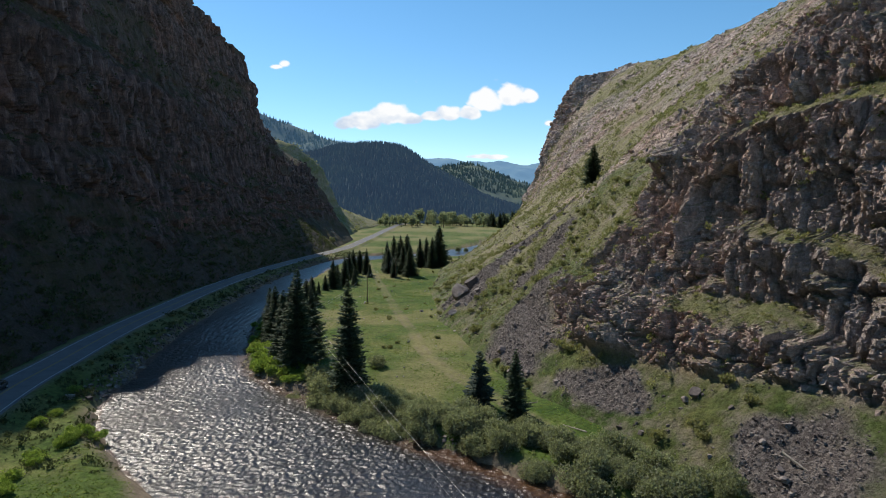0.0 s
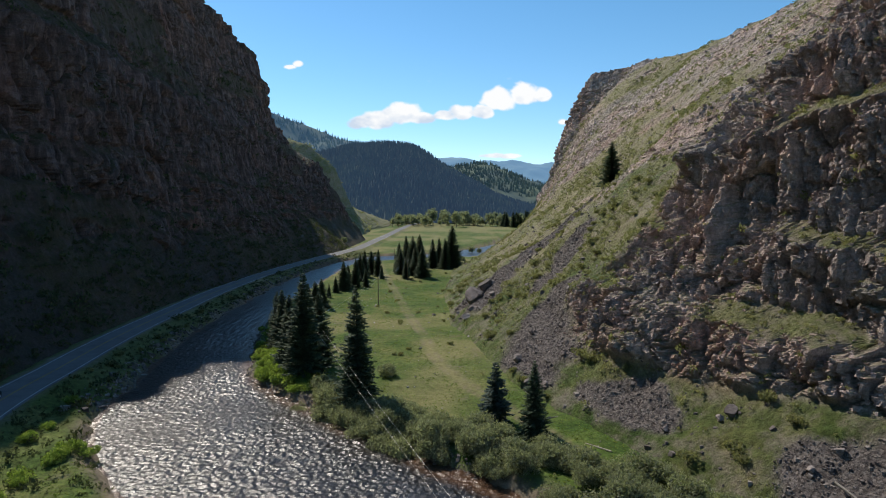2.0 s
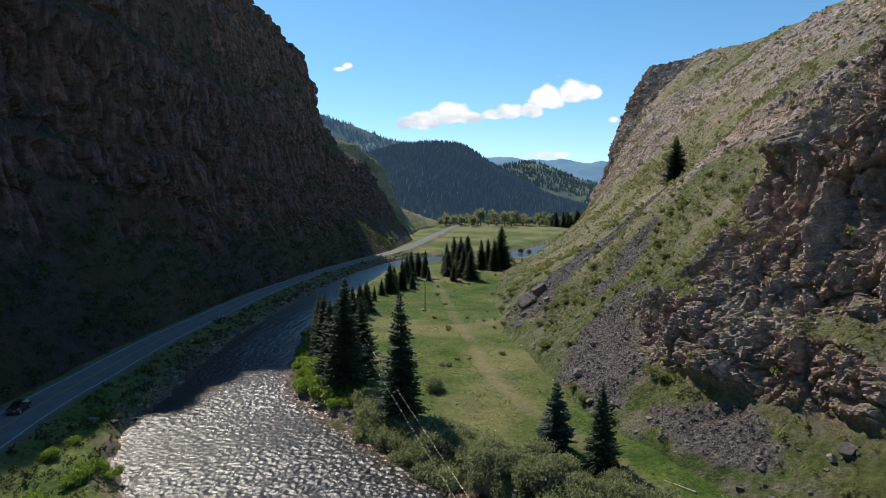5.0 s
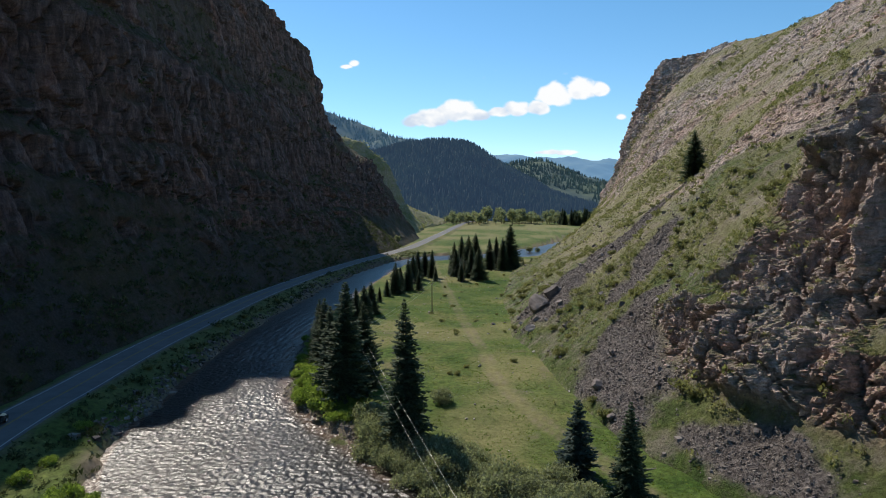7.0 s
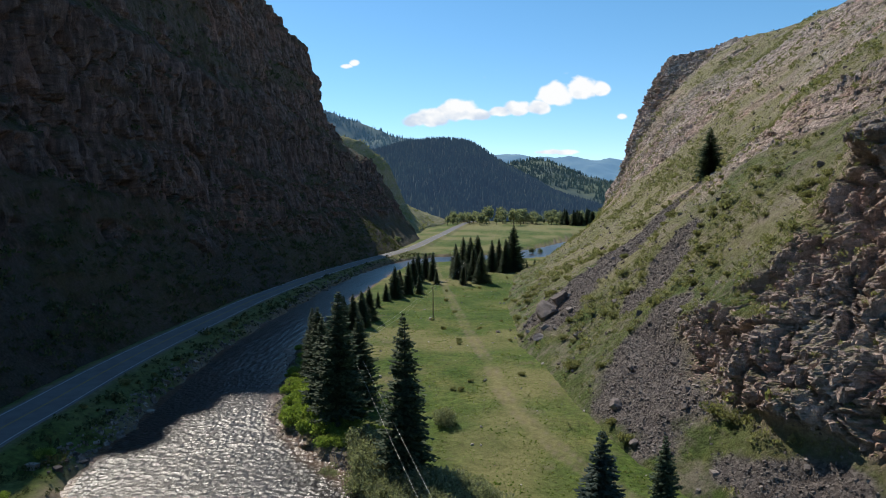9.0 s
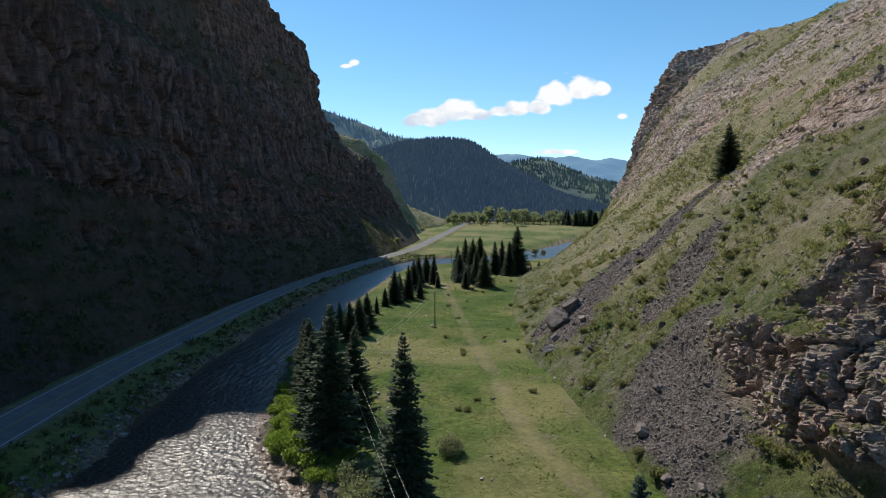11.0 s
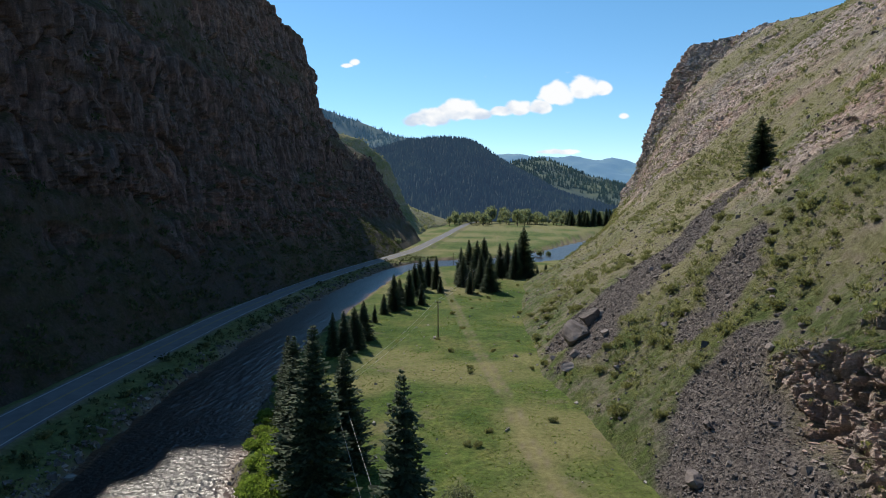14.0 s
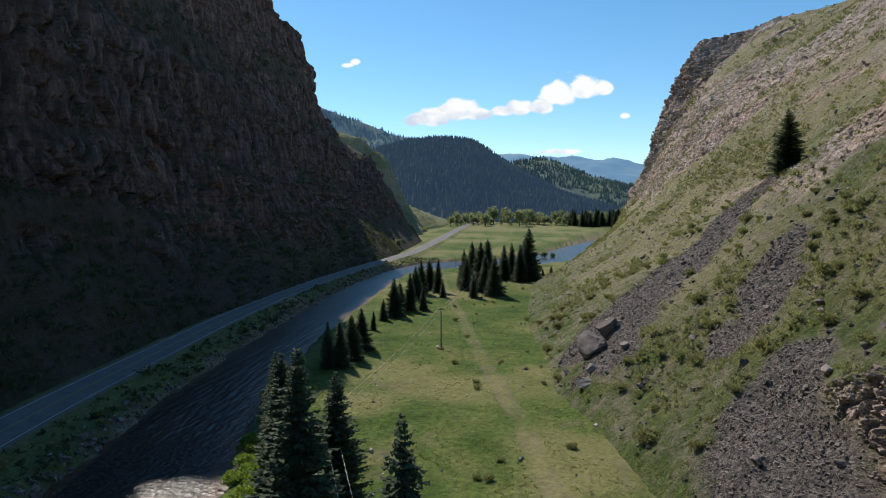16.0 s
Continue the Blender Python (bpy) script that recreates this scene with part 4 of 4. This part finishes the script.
plant("willow_shrub", WILLOWS, [(px, py, floor_at(px, py) - 0.1, rng.uniform(0, 6.28), sc) for px, py, sc in rows], "grey-green willow shrub crowding the river bank", "shrub", "willows on the bank")
rows = []
for k in range(64):
    t = rng.random()
    px, py = -41.5 + t * 14 + rng.normal(0, 1.2), 128 - t * 17 + rng.uniform(-1.0, 13) * (1 - 0.75 * t)
    rows.append((px + 1.5, py + 1.5, rng.uniform(0.5, 1.0)))
for k in range(46):
    px, py = rng.uniform(-68, -54), rng.uniform(72, 104)
    rows.append((px - 0.22 * (py - 72), py, rng.uniform(0.5, 1.0)))
for k in range(10):
    rows.append((-47 - rng.uniform(0, 4), rng.uniform(60, 84), rng.uniform(0.5, 0.9)))
for k in range(46):
    rows.append((rng.uniform(-39, -29.5), rng.uniform(110, 127), rng.uniform(0.7, 1.25)))
bar = np.array([p for p in RIVER_RIGHT if 104 < p[1] < 165])
for k in range(70):
    q = bar[int(rng.integers(len(bar)))] + rng.normal(0, 1.5, 2)
    off = rng.uniform(2.2, 9.0)
    rows.append((q[0] + off * 0.85, q[1] + off * 0.5, rng.uniform(0.35, 0.75)))
rows = [r for r in rows if floor_at(r[0], r[1]) > 0.5 and min(math.hypot(r[0] - a, r[1] - b) for a, b in bend(ROAD, 3)) > 9.5]
plant("leafy_shrub", BRIGHTS, [(px, py, floor_at(px, py) - 0.1, rng.uniform(0, 6.28), sc) for px, py, sc in rows], "bright green leafy shrub on the river bank", "shrub", "bright shrubs on the bank")
plant("dark_shrub", WILLOWS, [(px, py, floor_at(px, py) - 0.1, rng.uniform(0, 6.28), sc) for px, py, sc in ((-13.4, 117.2, 1.0), (-12.2, 117.8, 0.6))], "round dark green shrub alone in the meadow", "shrub")
rows = [(rng.uniform(-32, 2), rng.uniform(125, 340), rng.uniform(0.35, 0.75)) for k in range(46)]
rows += [(rng.uniform(-76, -66) - 4 * smooth(120, 200, yy), yy, rng.uniform(0.4, 0.9)) for yy in rng.uniform(105, 330, 40)]
rows = [r for r in rows if floor_at(r[0], r[1]) > 0.6 and min(math.hypot(r[0] - a, r[1] - b) for a, b in TRACK) > 2.5 and min(math.hypot(r[0] - a, r[1] - b) for a, b in bend(ROAD, 3)) > 6]
plant("sage_shrub", SAGES, [(px, py, height_at(px, py) - 0.1, rng.uniform(0, 6.28), sc) for px, py, sc in rows], "low olive-brown shrub in the dry meadow grass", "shrub", "low shrubs in the meadow")
i, j = slope_samples((1 - RIGHT_ROCK) * (1 - RIGHT_SCREE) ** 2, 110, 60, 230, 40)
plant("sage_shrub", SAGES, [(*RIGHT_P[a, b], rng.uniform(0, 6.28), rng.uniform(0.5, 1.15)) for a, b in zip(i, j)], "olive-green sage shrub growing on the slope", "shrub", "sage on the slope")


def clumps(name, places, sizes, leaves, mat, label, category):
    """Many small plants in one mesh."""
    base = [leaf_ball(rng, leaves, 1.0, 1.0, 0.34, 4) for _ in range(6)]
    out = []
    for k, (q, s0) in enumerate(zip(places, sizes)):
        a = rng.uniform(0, 6.28)
        b = base[k % 6] * s0
        c, s = math.cos(a), math.sin(a)
        out.append(np.stack([b[..., 0] * c - b[..., 1] * s, b[..., 0] * s + b[..., 1] * c, b[..., 2]], -1) + q)
    ob = part(name, tri_mesh(name, np.concatenate(out)), mat)
    return tagged(ob, label, category, kind="stuff")


open_slope = (1 - 0.8 * RIGHT_ROCK) * (1 - RIGHT_SCREE) ** 2 * (0.15 + 0.85 * smooth(4, 11, RIGHT_P[..., 2]))
thick = smooth(-0.35, 0.45, fbm(RIGHT_P[..., 0] * 0.06, RIGHT_P[..., 1] * 0.06, RIGHT_P[..., 2] * 0.06, 4, 97))
i, j = slope_samples(open_slope * (0.2 + thick), 5200, 55, 410, 112)
clumps("sagebrush", RIGHT_P[i, j], 0.28 + rng.exponential(0.28, len(i)).clip(0, 1.1), 30, M_SAGE, "sagebrush and low shrubs scattered over the grassy slope", "sagebrush")
i, j = slope_samples(open_slope * thick ** 2, 3400, 110, 410, 112)
clumps("green_brush", RIGHT_P[i, j], 0.3 + rng.exponential(0.35, len(i)).clip(0, 1.5), 30, M_BRUSH, "green low brush growing in patches on the slope", "brush")
i, j = slope_samples(RIGHT_ROCK * ((RIGHT_N[..., 2] > 0.5) * 0.3 + 2 * RIGHT_LEDGE), 2600, 55, 400, 110)
clumps("ledge_shrubs", RIGHT_P[i, j], rng.uniform(0.2, 0.65, len(i)), 30, M_SAGE, "small shrubs rooted on the rock ledges", "shrubs")
# brush on the bank between the road and the river, and on the talus above the road
bx, by = rng.uniform(-95, -40, 9000), rng.uniform(70, 440, 9000)
bz, bd, br = floor_height(bx, by)
keep = (bd > 0.6) & (br > 5.6) & (br < 24) & (bz > 0.2) & (bx > np.interp(by, [70, 100, 117, 156, 231, 296, 365, 441], [-62, -71, -74, -80, -87, -88, -85, -79]))
clumps("bank_brush", np.column_stack([bx, by, bz - 0.1])[keep], 0.3 + rng.exponential(0.3, int(keep.sum())).clip(0, 1.3), 26, M_BANK_SHADED, "low green brush covering the bank under the road, shade-darkened", "brush")
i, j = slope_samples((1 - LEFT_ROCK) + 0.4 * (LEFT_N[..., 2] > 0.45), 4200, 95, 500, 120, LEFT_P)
clumps("talus_brush", LEFT_P[i, j], 0.4 + rng.exponential(0.5, len(i)).clip(0, 2.0), 24, M_BANK_SHADED, "shade-darkened brush on the talus and ledges above the road", "brush")
i, j = slope_samples(LEFT_P[..., 2] > 3, 1500, 604, 860, 120, LEFT_P)
clumps("slope_brush", LEFT_P[i, j], 0.6 + rng.exponential(0.8, len(i)).clip(0, 2.5), 20, M_SAGE, "olive brush dotting the sunlit slope beyond the cliff", "brush")

mx, my = rng.uniform(-46, 30, 900), 75 + 260 * rng.random(900)
mz, md, mr = floor_height(mx, my)
keep = (md > 3) & (mr > 8) & (mx < np.interp(my, [62, 73, 99, 142, 165, 207, 317], [32, 25, 15, 7, 4, -3, -1])) & (to_line(mx, my, TRACK)[0] > 1.8)
q = np.column_stack([mx, my, mz])[keep]
meadow_stones = part("meadow_stones", stones_mesh("meadow_stones", q[:260], 0.08 + rng.exponential(0.1, 260).clip(0, 0.5)), M_PALE)
tagged(meadow_stones, "pale stones lying scattered in the meadow grass", "stones", kind="stuff")
clumps("meadow_brush", q[260:], 0.14 + rng.exponential(0.13, len(q) - 260).clip(0, 0.6), 26, M_SAGE, "small olive tufts of brush in the meadow", "brush")

# grass tufts of the meadow
tx, ty = rng.uniform(-48, 36, 45000), 60 + 240 * rng.random(45000) ** 1.6
tz, td, tr = floor_height(tx, ty)
keep = (td > 1.5) & (tr > 7) & (to_line(tx, ty, TRACK)[0] > 1.7) & (tx < np.interp(ty, [62, 73, 99, 142, 165, 207, 317], [32, 25, 15, 7, 4, -3, -1]) + 3)
tx, ty, tz = tx[keep], ty[keep], tz[keep]
hgt = rng.uniform(0.06, 0.2, len(tx)) * (0.6 + 0.5 * (fbm(tx * 0.2, ty * 0.2, 0, 3, 401) + 0.5).clip(0, 1.5))
tris = []
for k in range(3):
    a = rng.uniform(0, 6.28, len(tx))
    w = 0.07 + 0.25 * hgt
    base = np.stack([tx, ty, tz - 0.04], -1)
    sd = np.stack([np.cos(a) * w, np.sin(a) * w, 0 * a], -1)
    tip = np.stack([rng.normal(0, 0.16, len(tx)), rng.normal(0, 0.16, len(tx)), hgt], -1)
    tris.append(np.stack([base - sd, base + sd, base + tip], 1))
M_GRASS = make_plain("meadow_grass", [(0.075, 0.13, 0.02), (0.12, 0.17, 0.032), (0.19, 0.2, 0.06)], 0.15, 0.85, island=True, thin=0.45)
tufts = part("meadow_grass", tri_mesh("meadow_grass", np.concatenate(tris)), M_GRASS)
tagged(tufts, "green and yellowing meadow grass tufts", "grass", kind="stuff")

# ---- trees on the slope and far off ----
q, _ = on_slope(51, 208)
plant("spruce", SPRUCES[2:3], [(float(q[0]), float(q[1]), float(q[2]) - 0.3, 1.0, 0.74)], "lone dark spruce growing below the cliff band", "tree", "trees on the slope")
rows = [(x0 + rng.normal(0, 5), y0 + rng.normal(0, 14), rng.uniform(17, 25)) for x0, y0 in zip(np.linspace(70, 175, 44), np.linspace(880, 800, 44))]
plant("spruce", SPRUCES, spots(rows, 20), "tall dark conifer in the far grove by the river", "tree", "far conifer grove")


def broadleaf_meshes(seed):
    r = np.random.default_rng(seed)
    crown = tri_mesh("crown", leaf_ball(r, 700, 4.2, 9.0, 0.9, 9) + np.array([0, 0, 2.5]))
    crown.materials.append(M_WILLOW)
    bm = bmesh.new()
    bmesh.ops.create_cone(bm, cap_ends=True, segments=6, radius1=0.35, radius2=0.1, depth=8)
    bmesh.ops.translate(bm, verts=bm.verts, vec=(0, 0, 3.6))
    for k in range(4):
        got = bmesh.ops.create_cone(bm, cap_ends=True, segments=5, radius1=0.14, radius2=0.04, depth=4)
        bmesh.ops.transform(bm, verts=got["verts"], matrix=Matrix.Rotation(k * 1.6, 4, "Z") @ Matrix.Translation((1.2, 0, 5.5)) @ Matrix.Rotation(0.7, 4, "Y"))
    trunk = bpy.data.meshes.new("trunk")
    bm.to_mesh(trunk)
    bm.free()
    trunk.materials.append(M_BARK)
    return [("trunk", trunk), ("crown", crown)]


BROAD = [broadleaf_meshes(70 + k) for k in range(3)]
rows = [(x0 + rng.normal(0, 6), y0 + rng.normal(0, 30), 11 * math.exp(rng.normal(0.1, 0.32))) for x0, y0 in zip(np.linspace(-95, 130, 125), np.linspace(930, 900, 125))]
plant("cottonwood", BROAD, spots(rows, 11.5), "rounded green broadleaf tree in the far tree line", "tree", "far tree line")
plant("cottonwood", BROAD, spots([(-29, 398, 11), (-25, 402, 13), (-33, 404, 8), (-100, 520, 10), (-93, 508, 8), (12, 470, 6), (18, 478, 5), (-2, 352, 5), (4, 356, 4)], 11.5), "green broadleaf tree near the river bend", "tree", "broadleaf trees by the bend")


def far_wood(name, H, n, mat, label, lo=6, hi=11, i0=0, i1=30, hole=0.0):
    """Small pointed conifers covering a far hill's near face."""
    a, b = rng.uniform(0, H.shape[0] - 1.01, n), rng.uniform(i0, i1, n)
    ia, ib = a.astype(int), b.astype(int)
    fa, fb = (a - ia)[:, None], (b - ib)[:, None]
    q = (H[ia, ib] * (1 - fa) + H[ia + 1, ib] * fa) * (1 - fb) + (H[ia, ib + 1] * (1 - fa) + H[ia + 1, ib + 1] * fa) * fb
    if hole:
        q = q[fbm(q[:, 0] / 150, q[:, 1] / 150, q[:, 2] / 60, 3, 900) < hole]
    n = len(q)
    h = rng.uniform(lo, hi, n)
    w = h * rng.uniform(0.2, 0.3, n)
    t0 = rng.uniform(0, 6.28, n)
    ring = [np.stack([np.cos(t0 + k * 1.5708) * w, np.sin(t0 + k * 1.5708) * w, 0 * w - 0.5], -1) + q for k in range(4)]
    tip = q + np.stack([0 * h, 0 * h, h], -1)
    ob = part(name, tri_mesh(name, np.concatenate([np.stack([ring[k], ring[(k + 1) % 4], tip], 1) for k in range(4)])), mat)
    return tagged(ob, label, "forest", kind="stuff")


# the woods carry the same haze emission as their hills
far_wood("hill_forest", H1, 17000, M_HAZE_GLOW["haze_glow_forest"], "dense dark conifer forest covering the hill", 8, 15)
far_wood("ridge_forest", H2, 5000, M_HAZE_GLOW["haze_glow_ridge"], "conifer forest on the high ridge", 9, 18, hole=0.25)
far_wood("clearing_forest", H3, 6000, M_HAZE_GLOW["haze_glow_hill"], "conifer forest with open clearings", 9, 18, hole=0.35)

# ---- poles, wires, logs ----
M_WIRE = make_plain("wire", [(0.35, 0.33, 0.3), (0.55, 0.52, 0.48)], 2.0, 0.4)
M_WIRE.node_tree.nodes["Principled BSDF"].inputs["Metallic"].default_value = 0.9
M_INSULATOR = make_plain("porcelain", [(0.3, 0.3, 0.3), (0.5, 0.5, 0.5)], 4.0, 0.3)
TOPS = []


def rod(a, b, r0, r1=None, seg=8):
    a, b = Vector(a), Vector(b)
    bm = bmesh.new()
    bmesh.ops.create_cone(bm, cap_ends=True, segments=seg, radius1=r0, radius2=r0 if r1 is None else r1, depth=(b - a).length)
    bmesh.ops.transform(bm, verts=bm.verts, matrix=Matrix.Translation((a + b) / 2) @ (b - a).to_track_quat("Z", "Y").to_matrix().to_4x4())
    return bm


def utility_pole(px, py, height, turn):
    root = new("utility_pole")
    z = height_at(px, py)
    root.matrix_basis = Matrix.LocRotScale((px, py, z), Euler((0, 0, turn)), (1, 1, 1))
    part("pole_shaft", rod((0, 0, -0.5), (0, 0, height), 0.17, 0.11, 10), M_WOOD, root)
    part("crossarm", rod((-0.7, 0, height - 0.45), (0.7, 0, height - 0.45), 0.06, seg=4), M_WOOD, root)
    for s in (-0.6, 0.6):
        part("insulator", rod((s, 0, height - 0.4), (s, 0, height - 0.12), 0.06, 0.04), M_INSULATOR, root)
    tagged(root, "weathered wooden utility pole with a short crossarm", "utility pole", "utility poles")
    m = root.matrix_basis
    TOPS.append([m @ Vector((s, 0, height - 0.1)) for s in (-0.6, 0.6)])


for px, py, h, turn in ((45, -57, 9.5, 0.4), (-30, 131, 8.6, 0.2), (-25, 200, 9.3, 0.0), (-21.5, 276, 9.0, 0.0), (-40, 400, 9.0, 0.3)):
    utility_pole(px, py, h, turn)


def wire_between(a, b, sag):
    pts = [a.lerp(b, k / 24) - Vector((0, 0, sag * 4 * (k / 24) * (1 - k / 24))) for k in range(25)]
    cu = bpy.data.curves.new("power_line", "CURVE")
    cu.dimensions, cu.bevel_depth, cu.bevel_resolution = "3D", 0.014, 1
    sp = cu.splines.new("POLY")
    sp.points.add(24)
    for p, q in zip(sp.points, pts):
        p.co = (*q, 1)
    ob = new("power_line", cu)
    cu.materials.append(M_WIRE)
    tagged(ob, "thin sagging power line strung between wooden poles", "power line", "power lines")


for one, two, sag in zip(TOPS[:-1], TOPS[1:], (2.2, 0.9, 0.9, 1.2)):
    for a, b in zip(one, two):
        wire_between(a, b, sag)


def fallen_log(px, py, length, radius, turn, tilt, label):
    z = height_at(px, py) + radius * 0.8
    bm = rod((-length / 2, 0, 0), (length / 2, 0, 0), radius, radius * 0.6, 9)
    for k in range(3):
        s = -length / 2 + length * (0.3 + 0.2 * k)
        stub = rod((s, 0, 0), (s + 0.15, 0.5 * (-1) ** k * length * 0.12, radius * 2.2), radius * 0.3, radius * 0.12, 5)
        me = bpy.data.meshes.new("stub")
        stub.to_mesh(me)
        stub.free()
        bm.from_mesh(me)
    ob = part("fallen_log", bm, M_LOG)
    ob.matrix_basis = Matrix.LocRotScale((px, py, z), Euler((0, tilt, turn)), (1, 1, 1))
    tagged(ob, label, "log", "fallen logs")


M_LOG = make_plain("bleached_wood", [(0.22, 0.19, 0.15), (0.45, 0.4, 0.33)], 5.0, 0.85)
fallen_log(-22.5, 114.5, 3.2, 0.2, -0.6, 0.05, "pale bleached log lying beside the spruces")
fallen_log(37.5, 61.5, 5.5, 0.14, -1.1, 0.35, "thin dead trunk lying on the scree")
fallen_log(14.5, 95.5, 3.0, 0.12, 0.4, 0.02, "pale weathered log in the grass")
fallen_log(18.5, 84, 4.0, 0.12, 2.3, 0.02, "thin grey log in the bank grass")
fallen_log(-8.0, 141.0, 1.4, 0.16, 1.2, 0.0, "short brown log stump in the meadow")


# ---- a car on the highway ----
M_CAR = make_plain("dark_car_paint", [(0.02, 0.022, 0.026), (0.035, 0.038, 0.044)], 1.0, 0.25, spec=0.6, relief=0.0)
M_CAR_GLASS = make_plain("car_glass", [(0.01, 0.012, 0.014), (0.02, 0.022, 0.025)], 1.0, 0.06, spec=0.7, relief=0.0)
M_TYRE = make_plain("tyre_rubber", [(0.012, 0.012, 0.012), (0.025, 0.025, 0.025)], 6.0, 0.9)
M_RIM = make_plain("wheel_metal", [(0.35, 0.35, 0.36), (0.5, 0.5, 0.51)], 4.0, 0.35)
M_LIGHT = make_plain("headlight_lens", [(0.6, 0.6, 0.6), (0.75, 0.75, 0.75)], 4.0, 0.15)
M_TAIL = make_plain("tail_light_lens", [(0.25, 0.01, 0.01), (0.4, 0.02, 0.015)], 4.0, 0.2)


def loft(sections):
    """A closed shell through rings of (half width, z) pairs at places along x, mirrored and bevelled."""
    bm = bmesh.new()
    rings = []
    for x0, ring in sections:
        pts = [(w, z0) for w, z0 in ring] + [(-w, z0) for w, z0 in reversed(ring)]
        rings.append([bm.verts.new((x0, w, z0)) for w, z0 in pts])
    for a, b in zip(rings[:-1], rings[1:]):
        for k in range(len(a)):
            bm.faces.new((a[k], a[(k + 1) % len(a)], b[(k + 1) % len(a)], b[k]))
    bm.faces.new(rings[0])
    bm.faces.new(rings[-1][::-1])
    bmesh.ops.recalc_face_normals(bm, faces=bm.faces)
    bmesh.ops.bevel(bm, geom=list(bm.edges), offset=0.035, segments=2, affect="EDGES")
    return bm


def car(px, py, heading):
    root = new("car")
    root.matrix_basis = Matrix.LocRotScale((px, py, 3.115), Euler((0, 0, heading)), (1, 1, 1))
    part("body", loft([(-2.3, [(0.72, 0.35), (0.78, 0.6), (0.74, 0.86)]), (-1.9, [(0.86, 0.26), (0.91, 0.62), (0.84, 0.95)]), (0.9, [(0.86, 0.26), (0.91, 0.62), (0.85, 0.96)]),
                       (1.9, [(0.86, 0.26), (0.9, 0.56), (0.8, 0.82)]), (2.25, [(0.7, 0.32), (0.76, 0.52), (0.7, 0.68)])]), M_CAR, root)
    part("cabin", loft([(-1.95, [(0.8, 0.93), (0.74, 0.98)]), (-1.35, [(0.8, 0.93), (0.62, 1.4)]), (0.1, [(0.8, 0.93), (0.64, 1.44)]), (0.95, [(0.8, 0.93), (0.74, 0.98)])]), M_CAR_GLASS, root, "dark tinted glass")
    part("roof", loft([(-1.3, [(0.58, 1.4), (0.56, 1.43)]), (-0.6, [(0.62, 1.43), (0.58, 1.48)]), (0.1, [(0.61, 1.43), (0.58, 1.46)])]), M_CAR, root)
    for x0 in (-1.4, 1.4):
        for side in (-1, 1):
            tyre = part("wheel", rod((x0, side * 0.72, 0.32), (x0, side * 0.93, 0.32), 0.32, seg=18), M_TYRE, root)
            part("rim", rod((x0, side * 0.92, 0.32), (x0, side * 0.945, 0.32), 0.2, seg=12), M_RIM, tyre, "silver rim")
    for side in (-1, 1):
        part("headlight", loft([(2.12, [(0.16, 0.56), (0.16, 0.68)]), (2.27, [(0.13, 0.55), (0.13, 0.65)])]), M_LIGHT, root, "clear headlight").location = (0, side * 0.55, 0)
        part("tail_light", loft([(-2.33, [(0.14, 0.66), (0.14, 0.8)]), (-2.2, [(0.16, 0.65), (0.16, 0.82)])]), M_TAIL, root, "red tail light").location = (0, side * 0.56, 0)
    tagged(root, "dark sedan driving on the grey highway", "car")


car(-72.6, 97.6, radians(-75))


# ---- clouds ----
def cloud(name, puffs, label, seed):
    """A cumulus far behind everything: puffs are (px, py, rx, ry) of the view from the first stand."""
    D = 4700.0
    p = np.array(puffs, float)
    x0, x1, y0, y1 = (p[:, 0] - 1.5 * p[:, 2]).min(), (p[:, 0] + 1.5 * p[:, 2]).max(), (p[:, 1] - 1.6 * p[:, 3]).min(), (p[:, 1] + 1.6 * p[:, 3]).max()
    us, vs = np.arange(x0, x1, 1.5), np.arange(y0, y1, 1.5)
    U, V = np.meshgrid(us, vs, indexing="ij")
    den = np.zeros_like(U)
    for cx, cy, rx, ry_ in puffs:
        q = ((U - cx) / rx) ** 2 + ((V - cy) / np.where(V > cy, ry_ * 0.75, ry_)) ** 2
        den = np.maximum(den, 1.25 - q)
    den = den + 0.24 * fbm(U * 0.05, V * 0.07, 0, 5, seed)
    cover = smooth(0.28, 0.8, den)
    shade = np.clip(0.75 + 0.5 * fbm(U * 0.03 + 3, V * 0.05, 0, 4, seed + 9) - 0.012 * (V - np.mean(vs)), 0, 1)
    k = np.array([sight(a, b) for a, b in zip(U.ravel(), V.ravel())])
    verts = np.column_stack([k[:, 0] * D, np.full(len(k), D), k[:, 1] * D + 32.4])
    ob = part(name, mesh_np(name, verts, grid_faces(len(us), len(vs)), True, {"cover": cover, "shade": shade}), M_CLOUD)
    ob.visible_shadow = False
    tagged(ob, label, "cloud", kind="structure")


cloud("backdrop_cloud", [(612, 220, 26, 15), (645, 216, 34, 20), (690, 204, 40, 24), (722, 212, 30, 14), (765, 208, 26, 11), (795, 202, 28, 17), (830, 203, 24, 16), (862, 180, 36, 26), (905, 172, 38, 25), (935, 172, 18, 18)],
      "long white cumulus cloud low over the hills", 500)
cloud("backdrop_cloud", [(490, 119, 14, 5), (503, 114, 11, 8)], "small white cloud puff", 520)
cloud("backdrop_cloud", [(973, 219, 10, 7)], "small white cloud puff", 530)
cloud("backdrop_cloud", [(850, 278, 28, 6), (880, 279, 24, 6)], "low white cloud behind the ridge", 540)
